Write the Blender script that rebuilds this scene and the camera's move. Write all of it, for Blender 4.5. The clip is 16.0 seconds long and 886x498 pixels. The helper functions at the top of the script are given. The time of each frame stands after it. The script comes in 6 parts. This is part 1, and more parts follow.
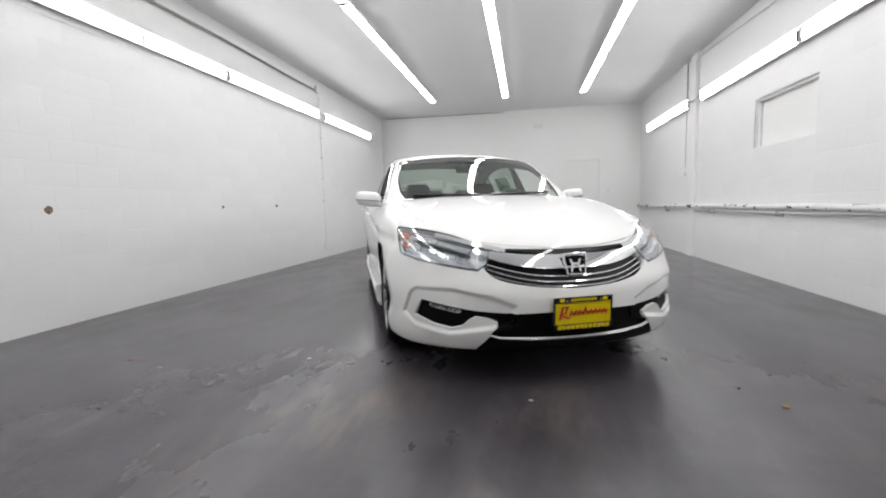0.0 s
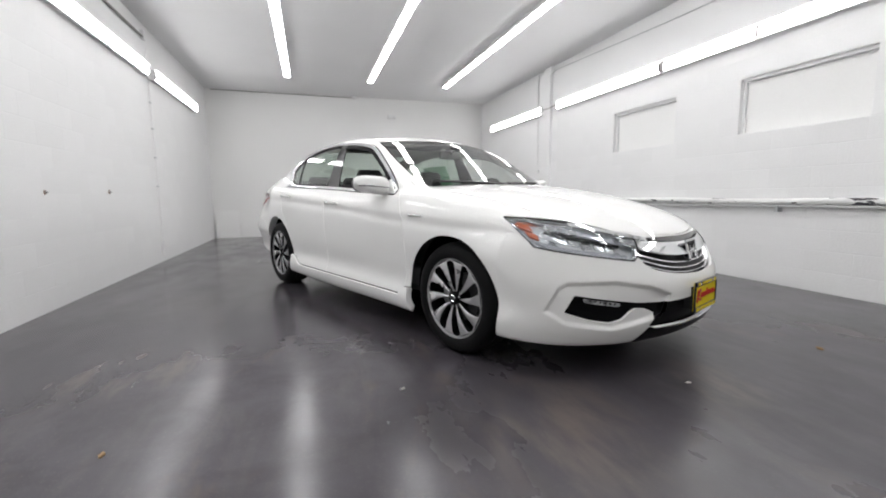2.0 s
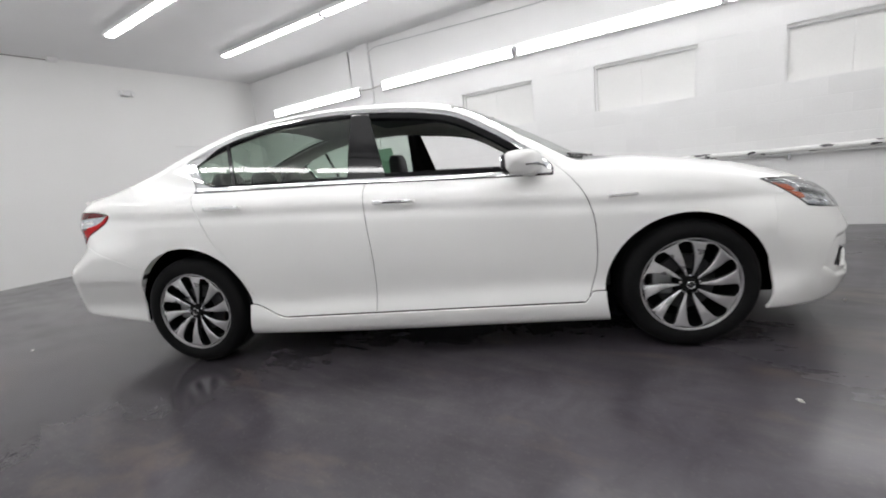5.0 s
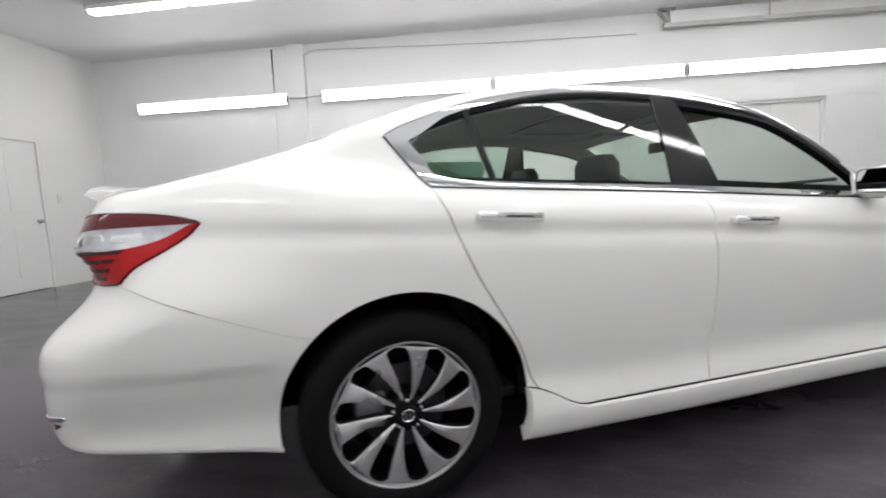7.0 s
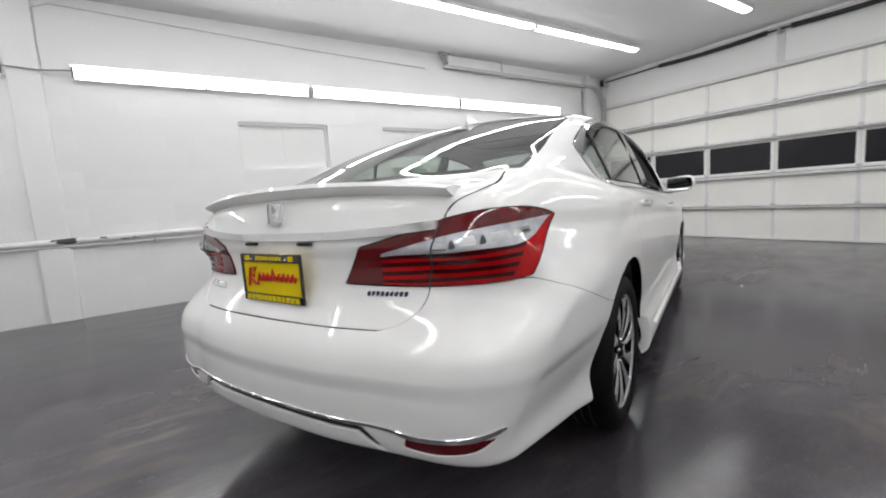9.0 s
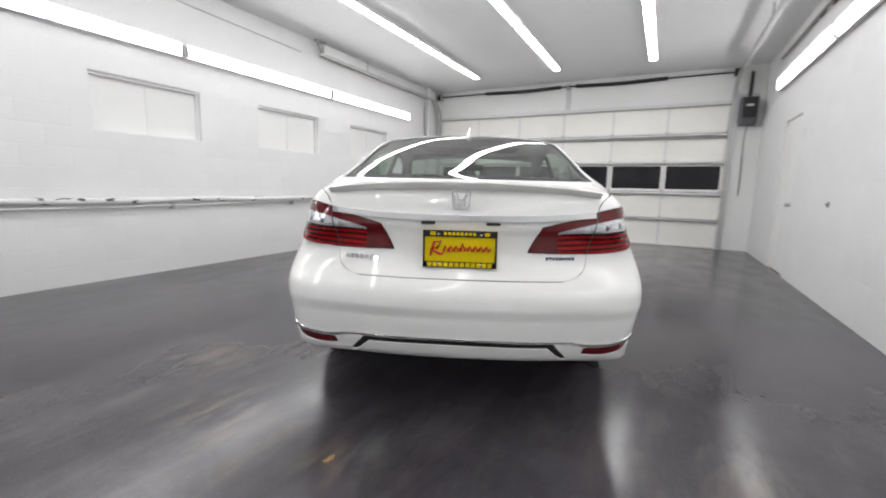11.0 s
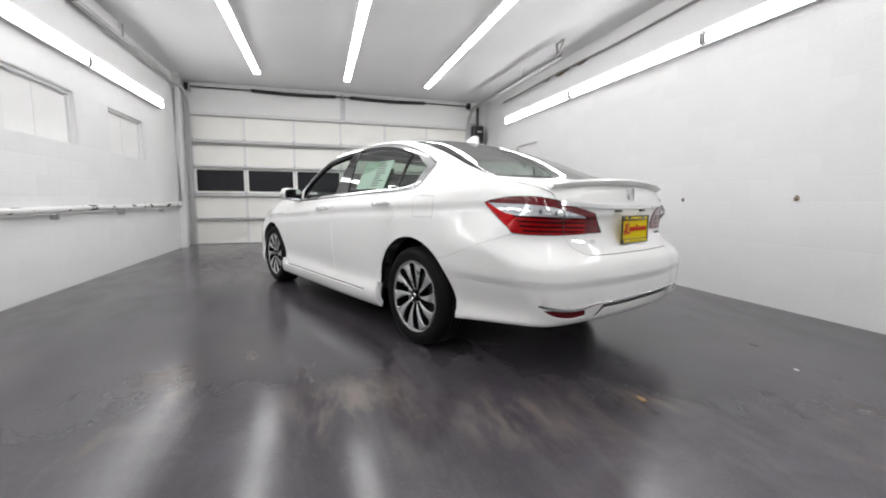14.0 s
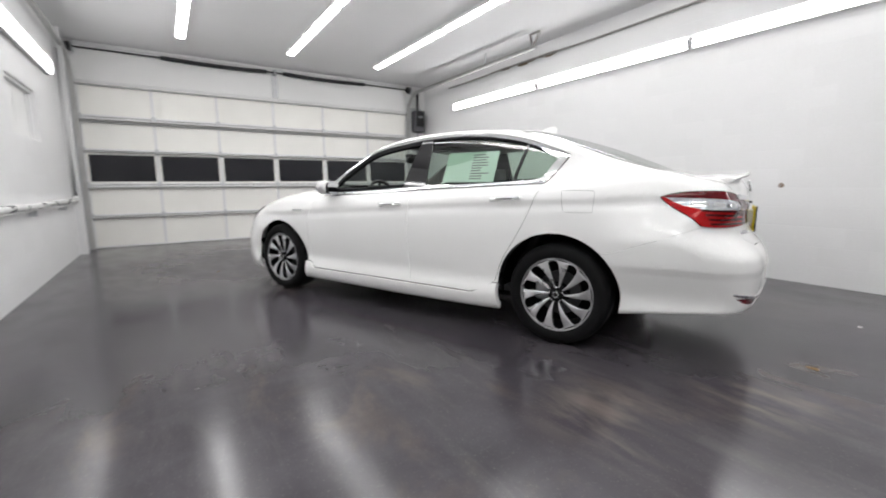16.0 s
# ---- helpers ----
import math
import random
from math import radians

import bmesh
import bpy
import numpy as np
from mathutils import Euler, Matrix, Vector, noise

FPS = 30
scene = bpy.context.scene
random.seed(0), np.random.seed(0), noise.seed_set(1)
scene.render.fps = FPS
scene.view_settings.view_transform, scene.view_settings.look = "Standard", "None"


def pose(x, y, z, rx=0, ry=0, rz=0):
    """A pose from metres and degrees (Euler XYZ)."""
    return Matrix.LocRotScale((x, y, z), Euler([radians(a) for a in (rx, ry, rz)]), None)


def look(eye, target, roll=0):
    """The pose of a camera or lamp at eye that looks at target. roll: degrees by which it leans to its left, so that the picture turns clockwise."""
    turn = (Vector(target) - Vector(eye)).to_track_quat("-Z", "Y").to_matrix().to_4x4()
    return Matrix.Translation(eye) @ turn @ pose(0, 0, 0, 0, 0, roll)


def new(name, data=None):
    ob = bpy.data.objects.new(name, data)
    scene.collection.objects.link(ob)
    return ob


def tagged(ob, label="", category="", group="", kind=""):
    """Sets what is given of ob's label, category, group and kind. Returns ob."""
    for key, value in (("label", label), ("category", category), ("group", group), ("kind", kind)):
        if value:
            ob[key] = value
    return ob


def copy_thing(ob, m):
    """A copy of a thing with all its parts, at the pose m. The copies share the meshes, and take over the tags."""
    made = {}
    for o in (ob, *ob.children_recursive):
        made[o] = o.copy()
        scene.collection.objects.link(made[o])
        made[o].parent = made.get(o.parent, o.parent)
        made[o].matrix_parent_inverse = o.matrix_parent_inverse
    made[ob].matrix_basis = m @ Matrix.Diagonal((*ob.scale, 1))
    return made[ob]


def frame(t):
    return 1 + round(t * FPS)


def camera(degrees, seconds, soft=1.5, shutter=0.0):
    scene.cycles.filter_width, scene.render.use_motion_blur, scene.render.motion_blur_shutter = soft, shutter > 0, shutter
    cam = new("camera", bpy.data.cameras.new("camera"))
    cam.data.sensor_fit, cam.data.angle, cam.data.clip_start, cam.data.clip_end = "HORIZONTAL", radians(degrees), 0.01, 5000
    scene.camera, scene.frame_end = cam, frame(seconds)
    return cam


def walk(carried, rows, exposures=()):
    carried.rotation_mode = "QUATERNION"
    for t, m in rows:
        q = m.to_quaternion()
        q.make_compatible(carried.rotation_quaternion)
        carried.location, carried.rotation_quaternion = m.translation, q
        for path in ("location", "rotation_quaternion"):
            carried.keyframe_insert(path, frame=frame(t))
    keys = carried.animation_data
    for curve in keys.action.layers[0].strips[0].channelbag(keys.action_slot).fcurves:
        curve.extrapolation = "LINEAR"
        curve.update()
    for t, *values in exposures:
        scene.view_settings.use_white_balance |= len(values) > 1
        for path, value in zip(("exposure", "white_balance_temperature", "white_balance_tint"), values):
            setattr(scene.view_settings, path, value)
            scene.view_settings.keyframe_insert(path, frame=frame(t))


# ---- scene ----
cam = camera(93.0, 16.0, soft=1.9, shutter=0.3)

PATH = [
    (0, (0.675, -4.336, 0.928), (0.292, -2.383, 0.726), -1.3),
    (0.5, (0.22, -4.316, 0.921), (0.058, -2.344, 0.627), -1.5),
    (1, (-0.208, -4.256, 0.92), (-0.008, -2.28, 0.681), -0.4),
    (1.5, (-0.636, -4.091, 0.893), (-0.235, -2.151, 0.623), -1.2),
    (2, (-1.039, -3.898, 0.925), (-0.442, -2.006, 0.673), -0.5),
    (2.5, (-1.429, -3.676, 0.959), (-0.555, -1.896, 0.694), -1.1),
    (3, (-1.77, -3.336, 0.977), (-0.726, -1.652, 0.704), -2.6),
    (3.2, (-1.886, -3.21, 1.003), (-0.772, -1.569, 0.744), -3.5),
    (5.3, (-2.609, -1.384, 1.004), (-0.909, -0.383, 0.678), -5.3),
    (5.5, (-2.615, -1.153, 1.002), (-0.879, -0.202, 0.718), -4.6),
    (6, (-2.63, -0.575, 0.996), (-0.786, 0.161, 0.755), -2.5),
    (6.5, (-2.602, 0.032, 0.974), (-0.687, 0.575, 0.776), -4.0),
    (7, (-2.569, 0.641, 0.98), (-0.598, 0.902, 0.761), -2.1),
    (7.5, (-2.534, 1.22, 0.997), (-0.566, 1.326, 0.657), -1.1),
    (8, (-2.504, 1.696, 1.017), (-0.574, 1.376, 0.6), -0.1),
    (8.2, (-2.481, 1.862, 1.016), (-0.582, 1.328, 0.685), -0.3),
    (10.3, (-2.059, 3.384, 1.036), (-0.752, 1.907, 0.705), -0.2),
    (10.5, (-1.961, 3.516, 1.058), (-0.71, 1.983, 0.763), 1.6),
    (11, (-1.704, 3.818, 1.058), (-0.79, 2.063, 0.766), 1.3),
    (11.5, (-1.345, 4.041, 1.018), (-0.759, 2.148, 0.745), -1.3),
    (12, (-0.935, 4.254, 1.022), (-0.577, 2.302, 0.772), -0.9),
    (12.5, (-0.512, 4.397, 1.024), (-0.368, 2.42, 0.756), 0.3),
    (13, (-0.051, 4.406, 1.02), (-0.093, 2.421, 0.785), 1.7),
    (13.5, (0.391, 4.375, 1.014), (0.043, 2.415, 0.822), -0.8),
    (14, (0.845, 4.287, 0.959), (0.286, 2.381, 0.728), 0.4),
    (14.5, (1.306, 4.168, 0.969), (0.677, 2.283, 0.743), 0.5),
    (15, (1.704, 3.98, 0.994), (0.938, 2.151, 0.734), 0.9),
    (15.5, (2.035, 3.692, 1.008), (1.248, 1.879, 0.707), 0.1),
    (16, (2.286, 3.406, 1.025), (1.202, 1.753, 0.723), -0.4),
]
walk(cam, [(t, look(eye, target, roll)) for t, eye, target, roll in PATH],
     exposures=((0.0, 0.0), (6.0, 0.0), (7.0, -0.04), (8.0, -0.16), (9.0, -0.12), (10.5, -0.05), (11.5, 0.03), (16.0, 0.06)))

# ---- light ----
world = bpy.data.worlds.new("night")
scene.world = world
world.use_nodes = True
world.node_tree.nodes["Background"].inputs[0].default_value = (0.01, 0.012, 0.016, 1)
world.node_tree.nodes["Background"].inputs[1].default_value = 0.3
LAMP = 17.2
WALL_LAMP = 15.2


# ---- materials ----
def surface(name, color, rough=0.5, metal=0.0, coat=0.0, vary=0.06, scale=2.0, grain=0.04, grain_scale=60.0,
            bump=0.0, bump_scale=120.0, spec=0.5, rough_vary=0.05, per_piece=0.0, coat_rough=0.03):
    """A principled surface with broad and fine variation of colour and gloss, and fine relief."""
    m = bpy.data.materials.new(name)
    m.use_nodes = True
    nt = m.node_tree
    p = nt.nodes["Principled BSDF"]
    p.inputs["Metallic"].default_value = metal
    p.inputs["Coat Weight"].default_value = coat
    p.inputs["Coat Roughness"].default_value = coat_rough
    p.inputs["Specular IOR Level"].default_value = spec
    geo = nt.nodes.new("ShaderNodeTexCoord")
    broad = nt.nodes.new("ShaderNodeTexNoise")
    broad.inputs["Scale"].default_value, broad.inputs["Detail"].default_value = scale, 5
    fine = nt.nodes.new("ShaderNodeTexNoise")
    fine.inputs["Scale"].default_value, fine.inputs["Detail"].default_value = grain_scale, 3
    for n in (broad, fine):
        nt.links.new(geo.outputs["Object"], n.inputs["Vector"])

    def math_node(op, a, b):
        n = nt.nodes.new("ShaderNodeMath")
        n.operation = op
        for i, v in enumerate((a, b)):
            if isinstance(v, (int, float)):
                n.inputs[i].default_value = v
            else:
                nt.links.new(v, n.inputs[i])
        return n.outputs[0]

    total = math_node("ADD", math_node("MULTIPLY", math_node("SUBTRACT", broad.outputs[0], 0.5), 4 * vary),
                      math_node("MULTIPLY", math_node("SUBTRACT", fine.outputs[0], 0.5), 4 * grain))
    if per_piece:
        info = nt.nodes.new("ShaderNodeObjectInfo")
        total = math_node("ADD", total, math_node("MULTIPLY", math_node("SUBTRACT", info.outputs["Random"], 0.5), per_piece))
    gain = math_node("ADD", total, 1.0)
    tint = nt.nodes.new("ShaderNodeMix")
    tint.data_type, tint.blend_type = "RGBA", "MULTIPLY"
    tint.inputs["Factor"].default_value = 1
    tint.inputs["A"].default_value = (*color, 1)
    nt.links.new(gain, tint.inputs["B"])
    nt.links.new(tint.outputs["Result"], p.inputs["Base Color"])
    nt.links.new(math_node("ADD", math_node("MULTIPLY", math_node("SUBTRACT", broad.outputs[0], 0.5), 2 * rough_vary), rough), p.inputs["Roughness"])
    if bump:
        b = nt.nodes.new("ShaderNodeBump")
        b.inputs["Distance"].default_value, b.inputs["Strength"].default_value = bump, 1
        relief = nt.nodes.new("ShaderNodeTexNoise")
        relief.inputs["Scale"].default_value, relief.inputs["Detail"].default_value = bump_scale, 4
        nt.links.new(geo.outputs["Object"], relief.inputs["Vector"])
        nt.links.new(relief.outputs[0], b.inputs["Height"])
        nt.links.new(b.outputs[0], p.inputs["Normal"])
    return m


def glow(name, color, strength):
    m = bpy.data.materials.new(name)
    m.use_nodes = True
    p = m.node_tree.nodes["Principled BSDF"]
    p.inputs["Base Color"].default_value = (0.85, 0.85, 0.85, 1)
    p.inputs["Emission Color"].default_value = (*color, 1)
    p.inputs["Emission Strength"].default_value = strength
    return m


def glass(name, tint, ior=1.45, rough=0.0):
    """Thin sheet glass: clear or tinted, with a mirror gloss that grows towards grazing sight."""
    m = bpy.data.materials.new(name)
    m.use_nodes = True
    nt = m.node_tree
    nt.nodes.remove(nt.nodes["Principled BSDF"])
    clear, gloss = nt.nodes.new("ShaderNodeBsdfTransparent"), nt.nodes.new("ShaderNodeBsdfGlossy")
    clear.inputs[0].default_value = (*tint, 1)
    gloss.inputs["Roughness"].default_value = rough
    lean, mix = nt.nodes.new("ShaderNodeLayerWeight"), nt.nodes.new("ShaderNodeMixShader")
    lean.inputs[0].default_value = 0.5
    steep, amount = nt.nodes.new("ShaderNodeMath"), nt.nodes.new("ShaderNodeMath")
    steep.operation, amount.operation = "POWER", "MULTIPLY_ADD"
    steep.inputs[1].default_value = 3.2
    low = 2 * ((ior - 1) / (ior + 1)) ** 2
    amount.inputs[1].default_value, amount.inputs[2].default_value = 0.95 - low, low
    nt.links.new(lean.outputs["Facing"], steep.inputs[0])
    nt.links.new(steep.outputs[0], amount.inputs[0])
    nt.links.new(amount.outputs[0], mix.inputs[0])
    nt.links.new(clear.outputs[0], mix.inputs[1])
    nt.links.new(gloss.outputs[0], mix.inputs[2])
    nt.links.new(mix.outputs[0], nt.nodes["Material Output"].inputs[0])
    return m


WORN = ((1.0, -2.62, 0.55, 62, -1), (0.5, -2.72, 0.75, 20, -1), (0.80, -2.42, 0.40, 10, 1), (-0.1, -2.55, 0.60, 20, 1), (-2.0, -1.3, 0.50, 65, 1),
        (-0.7, 2.60, 0.65, 0, -1), (0.0, 2.65, 0.45, 70, 1), (-1.85, 2.05, 0.55, 80, 1), (0.7, 2.35, 0.50, 30, 1), (-0.68, 2.69, 0.25, 5, 1))


def floor_paint():
    """Dark grey painted concrete: glossy, scuffed, with rubbed lighter patches, dust and fine cracks."""
    m = bpy.data.materials.new("floor_paint")
    m.use_nodes = True
    nt = m.node_tree
    p = nt.nodes["Principled BSDF"]
    co = nt.nodes.new("ShaderNodeTexCoord")

    def noise_at(scale, detail=4.0, rough=0.55, stretch=None, distort=0.0):
        n = nt.nodes.new("ShaderNodeTexNoise")
        n.inputs["Scale"].default_value, n.inputs["Detail"].default_value = scale, detail
        n.inputs["Roughness"].default_value, n.inputs["Distortion"].default_value = rough, distort
        mp = nt.nodes.new("ShaderNodeMapping")
        mp.inputs["Location"].default_value = (3.7, 1.3 + 0.1 * scale, 0.371)
        if stretch:
            mp.inputs["Scale"].default_value = stretch[:3]
            mp.inputs["Rotation"].default_value = (0, 0, radians(stretch[3]))
        nt.links.new(co.outputs["Object"], mp.inputs[0])
        nt.links.new(mp.outputs[0], n.inputs["Vector"])
        return n.outputs[0]

    def ramp(src, lo, hi, a, b):
        r = nt.nodes.new("ShaderNodeMapRange")
        r.interpolation_type = "SMOOTHSTEP"
        for i, v in enumerate((lo, hi, a, b)):
            r.inputs[i + 1].default_value = v
        nt.links.new(src, r.inputs[0])
        return r.outputs[0]

    def mix(fac, a, b):
        n = nt.nodes.new("ShaderNodeMix")
        n.data_type = "RGBA"
        nt.links.new(fac, n.inputs["Factor"])
        for key, v in (("A", a), ("B", b)):
            if isinstance(v, tuple):
                n.inputs[key].default_value = (*v, 1)
            else:
                nt.links.new(v, n.inputs[key])
        return n.outputs["Result"]

    broad = ramp(noise_at(0.6, 8, 0.62), 0.25, 0.75, 0, 1)
    base = mix(broad, (0.042, 0.038, 0.045), (0.084, 0.077, 0.090))
    mottle = ramp(noise_at(4.5, 6, 0.6, None, 0.6), 0.34, 0.68, 0, 0.40)
    base = mix(mottle, base, (0.040, 0.036, 0.042))
    for turn, wide in ((28, 1.0), (-52, 0.8), (80, 0.7)):
        strokes = ramp(noise_at(5.5 * wide, 6, 0.62, (1, 0.22, 1, turn), 0.5), 0.50, 0.76, 0, 0.26)
        base = mix(strokes, base, (0.125, 0.115, 0.116))
    rubbed_brown = ramp(noise_at(2.6, 5, 0.62, (1, 0.5, 1, -35), 0.5), 0.54, 0.74, 0, 0.38)
    base = mix(rubbed_brown, base, (0.150, 0.112, 0.090))
    grit = ramp(noise_at(90, 3), 0.55, 0.85, 0, 0.30)
    base = mix(grit, base, (0.17, 0.155, 0.145))
    dirt = ramp(noise_at(1.7, 5, 0.6, (0.4, 1, 1, -20)), 0.45, 0.75, 0, 0.5)
    base = mix(dirt, base, (0.030, 0.027, 0.031))
    # worn places: scraped dark, or rubbed down to pale brown
    for x, y, reach, turn, tone in WORN:
        chips = ramp(noise_at(5.5, 4, 0.6, (1, 0.3, 1, turn), 0.3), 0.40, 0.68, 0, 1)
        away = nt.nodes.new("ShaderNodeVectorMath")
        away.operation = "DISTANCE"
        away.inputs[1].default_value = (x, y, 0)
        nt.links.new(co.outputs["Object"], away.inputs[0])
        here = nt.nodes.new("ShaderNodeMath")
        here.operation = "MULTIPLY"
        nt.links.new(chips, here.inputs[0])
        nt.links.new(ramp(away.outputs["Value"], 0.1 * reach, reach, 0.65 if tone < 0 else 0.55, 0), here.inputs[1])
        base = mix(here.outputs[0], base, (0.016, 0.014, 0.016) if tone < 0 else (0.21, 0.175, 0.15))
    nt.links.new(base, p.inputs["Base Color"])
    def add(a, b):
        n = nt.nodes.new("ShaderNodeMath")
        n.operation = "ADD"
        nt.links.new(a, n.inputs[0])
        nt.links.new(b, n.inputs[1])
        return n.outputs[0]

    gloss = add(ramp(noise_at(1.3, 6, 0.6, (1, 0.5, 1, 25)), 0.2, 0.8, 0.13, 0.22), ramp(noise_at(5, 5, 0.55, (1, 0.5, 1, 25)), 0.3, 0.7, 0, 0.06))
    rubbed = nt.nodes.new("ShaderNodeVectorMath")
    rubbed.operation = "DISTANCE"
    rubbed.inputs[1].default_value = (0.9, -2.9, 0)
    nt.links.new(co.outputs["Object"], rubbed.inputs[0])
    nt.links.new(add(gloss, ramp(rubbed.outputs["Value"], 0.9, 2.3, 0.12, 0)), p.inputs["Roughness"])
    p.inputs["Specular IOR Level"].default_value = 0.5
    b = nt.nodes.new("ShaderNodeBump")
    b.inputs["Distance"].default_value, b.inputs["Strength"].default_value = 0.002, 0.3
    nt.links.new(noise_at(4.1, 6, 0.5), b.inputs["Height"])
    nt.links.new(b.outputs[0], p.inputs["Normal"])
    return m


def flaked_pipe():
    """White painted pipe wrap, torn and flaking to a dark layer."""
    m = surface("flaked_pipe", (0.78, 0.78, 0.77), 0.6, vary=0.05, scale=6, bump=0.004, bump_scale=40)
    nt = m.node_tree
    p = nt.nodes["Principled BSDF"]
    n = nt.nodes.new("ShaderNodeTexNoise")
    n.inputs["Scale"].default_value, n.inputs["Detail"].default_value = 5.0, 6
    mp = nt.nodes.new("ShaderNodeMapping")
    mp.inputs["Scale"].default_value = (2.2, 0.8, 2.2)
    co = nt.nodes.new("ShaderNodeTexCoord")
    nt.links.new(co.outputs["Object"], mp.inputs[0])
    nt.links.new(mp.outputs[0], n.inputs["Vector"])
    r = nt.nodes.new("ShaderNodeMapRange")
    r.inputs[1].default_value, r.inputs[2].default_value = 0.578, 0.60
    nt.links.new(n.outputs[0], r.inputs[0])
    mx = nt.nodes.new("ShaderNodeMix")
    mx.data_type = "RGBA"
    mx.inputs["B"].default_value = (0.05, 0.05, 0.055, 1)
    nt.links.new(r.outputs[0], mx.inputs["Factor"])
    nt.links.new(p.inputs["Base Color"].links[0].from_socket, mx.inputs["A"])
    nt.links.new(mx.outputs["Result"], p.inputs["Base Color"])
    return m


def thin_paper(name, color):
    """Printed paper that lets part of the light through."""
    m = surface(name, color, 0.7, vary=0.03)
    nt = m.node_tree
    p, out = nt.nodes["Principled BSDF"], nt.nodes["Material Output"]
    t, mix = nt.nodes.new("ShaderNodeBsdfTranslucent"), nt.nodes.new("ShaderNodeMixShader")
    t.inputs[0].default_value = (*color, 1)
    mix.inputs[0].default_value = 0.45
    nt.links.new(p.outputs[0], mix.inputs[1])
    nt.links.new(t.outputs[0], mix.inputs[2])
    nt.links.new(mix.outputs[0], out.inputs[0])
    return m


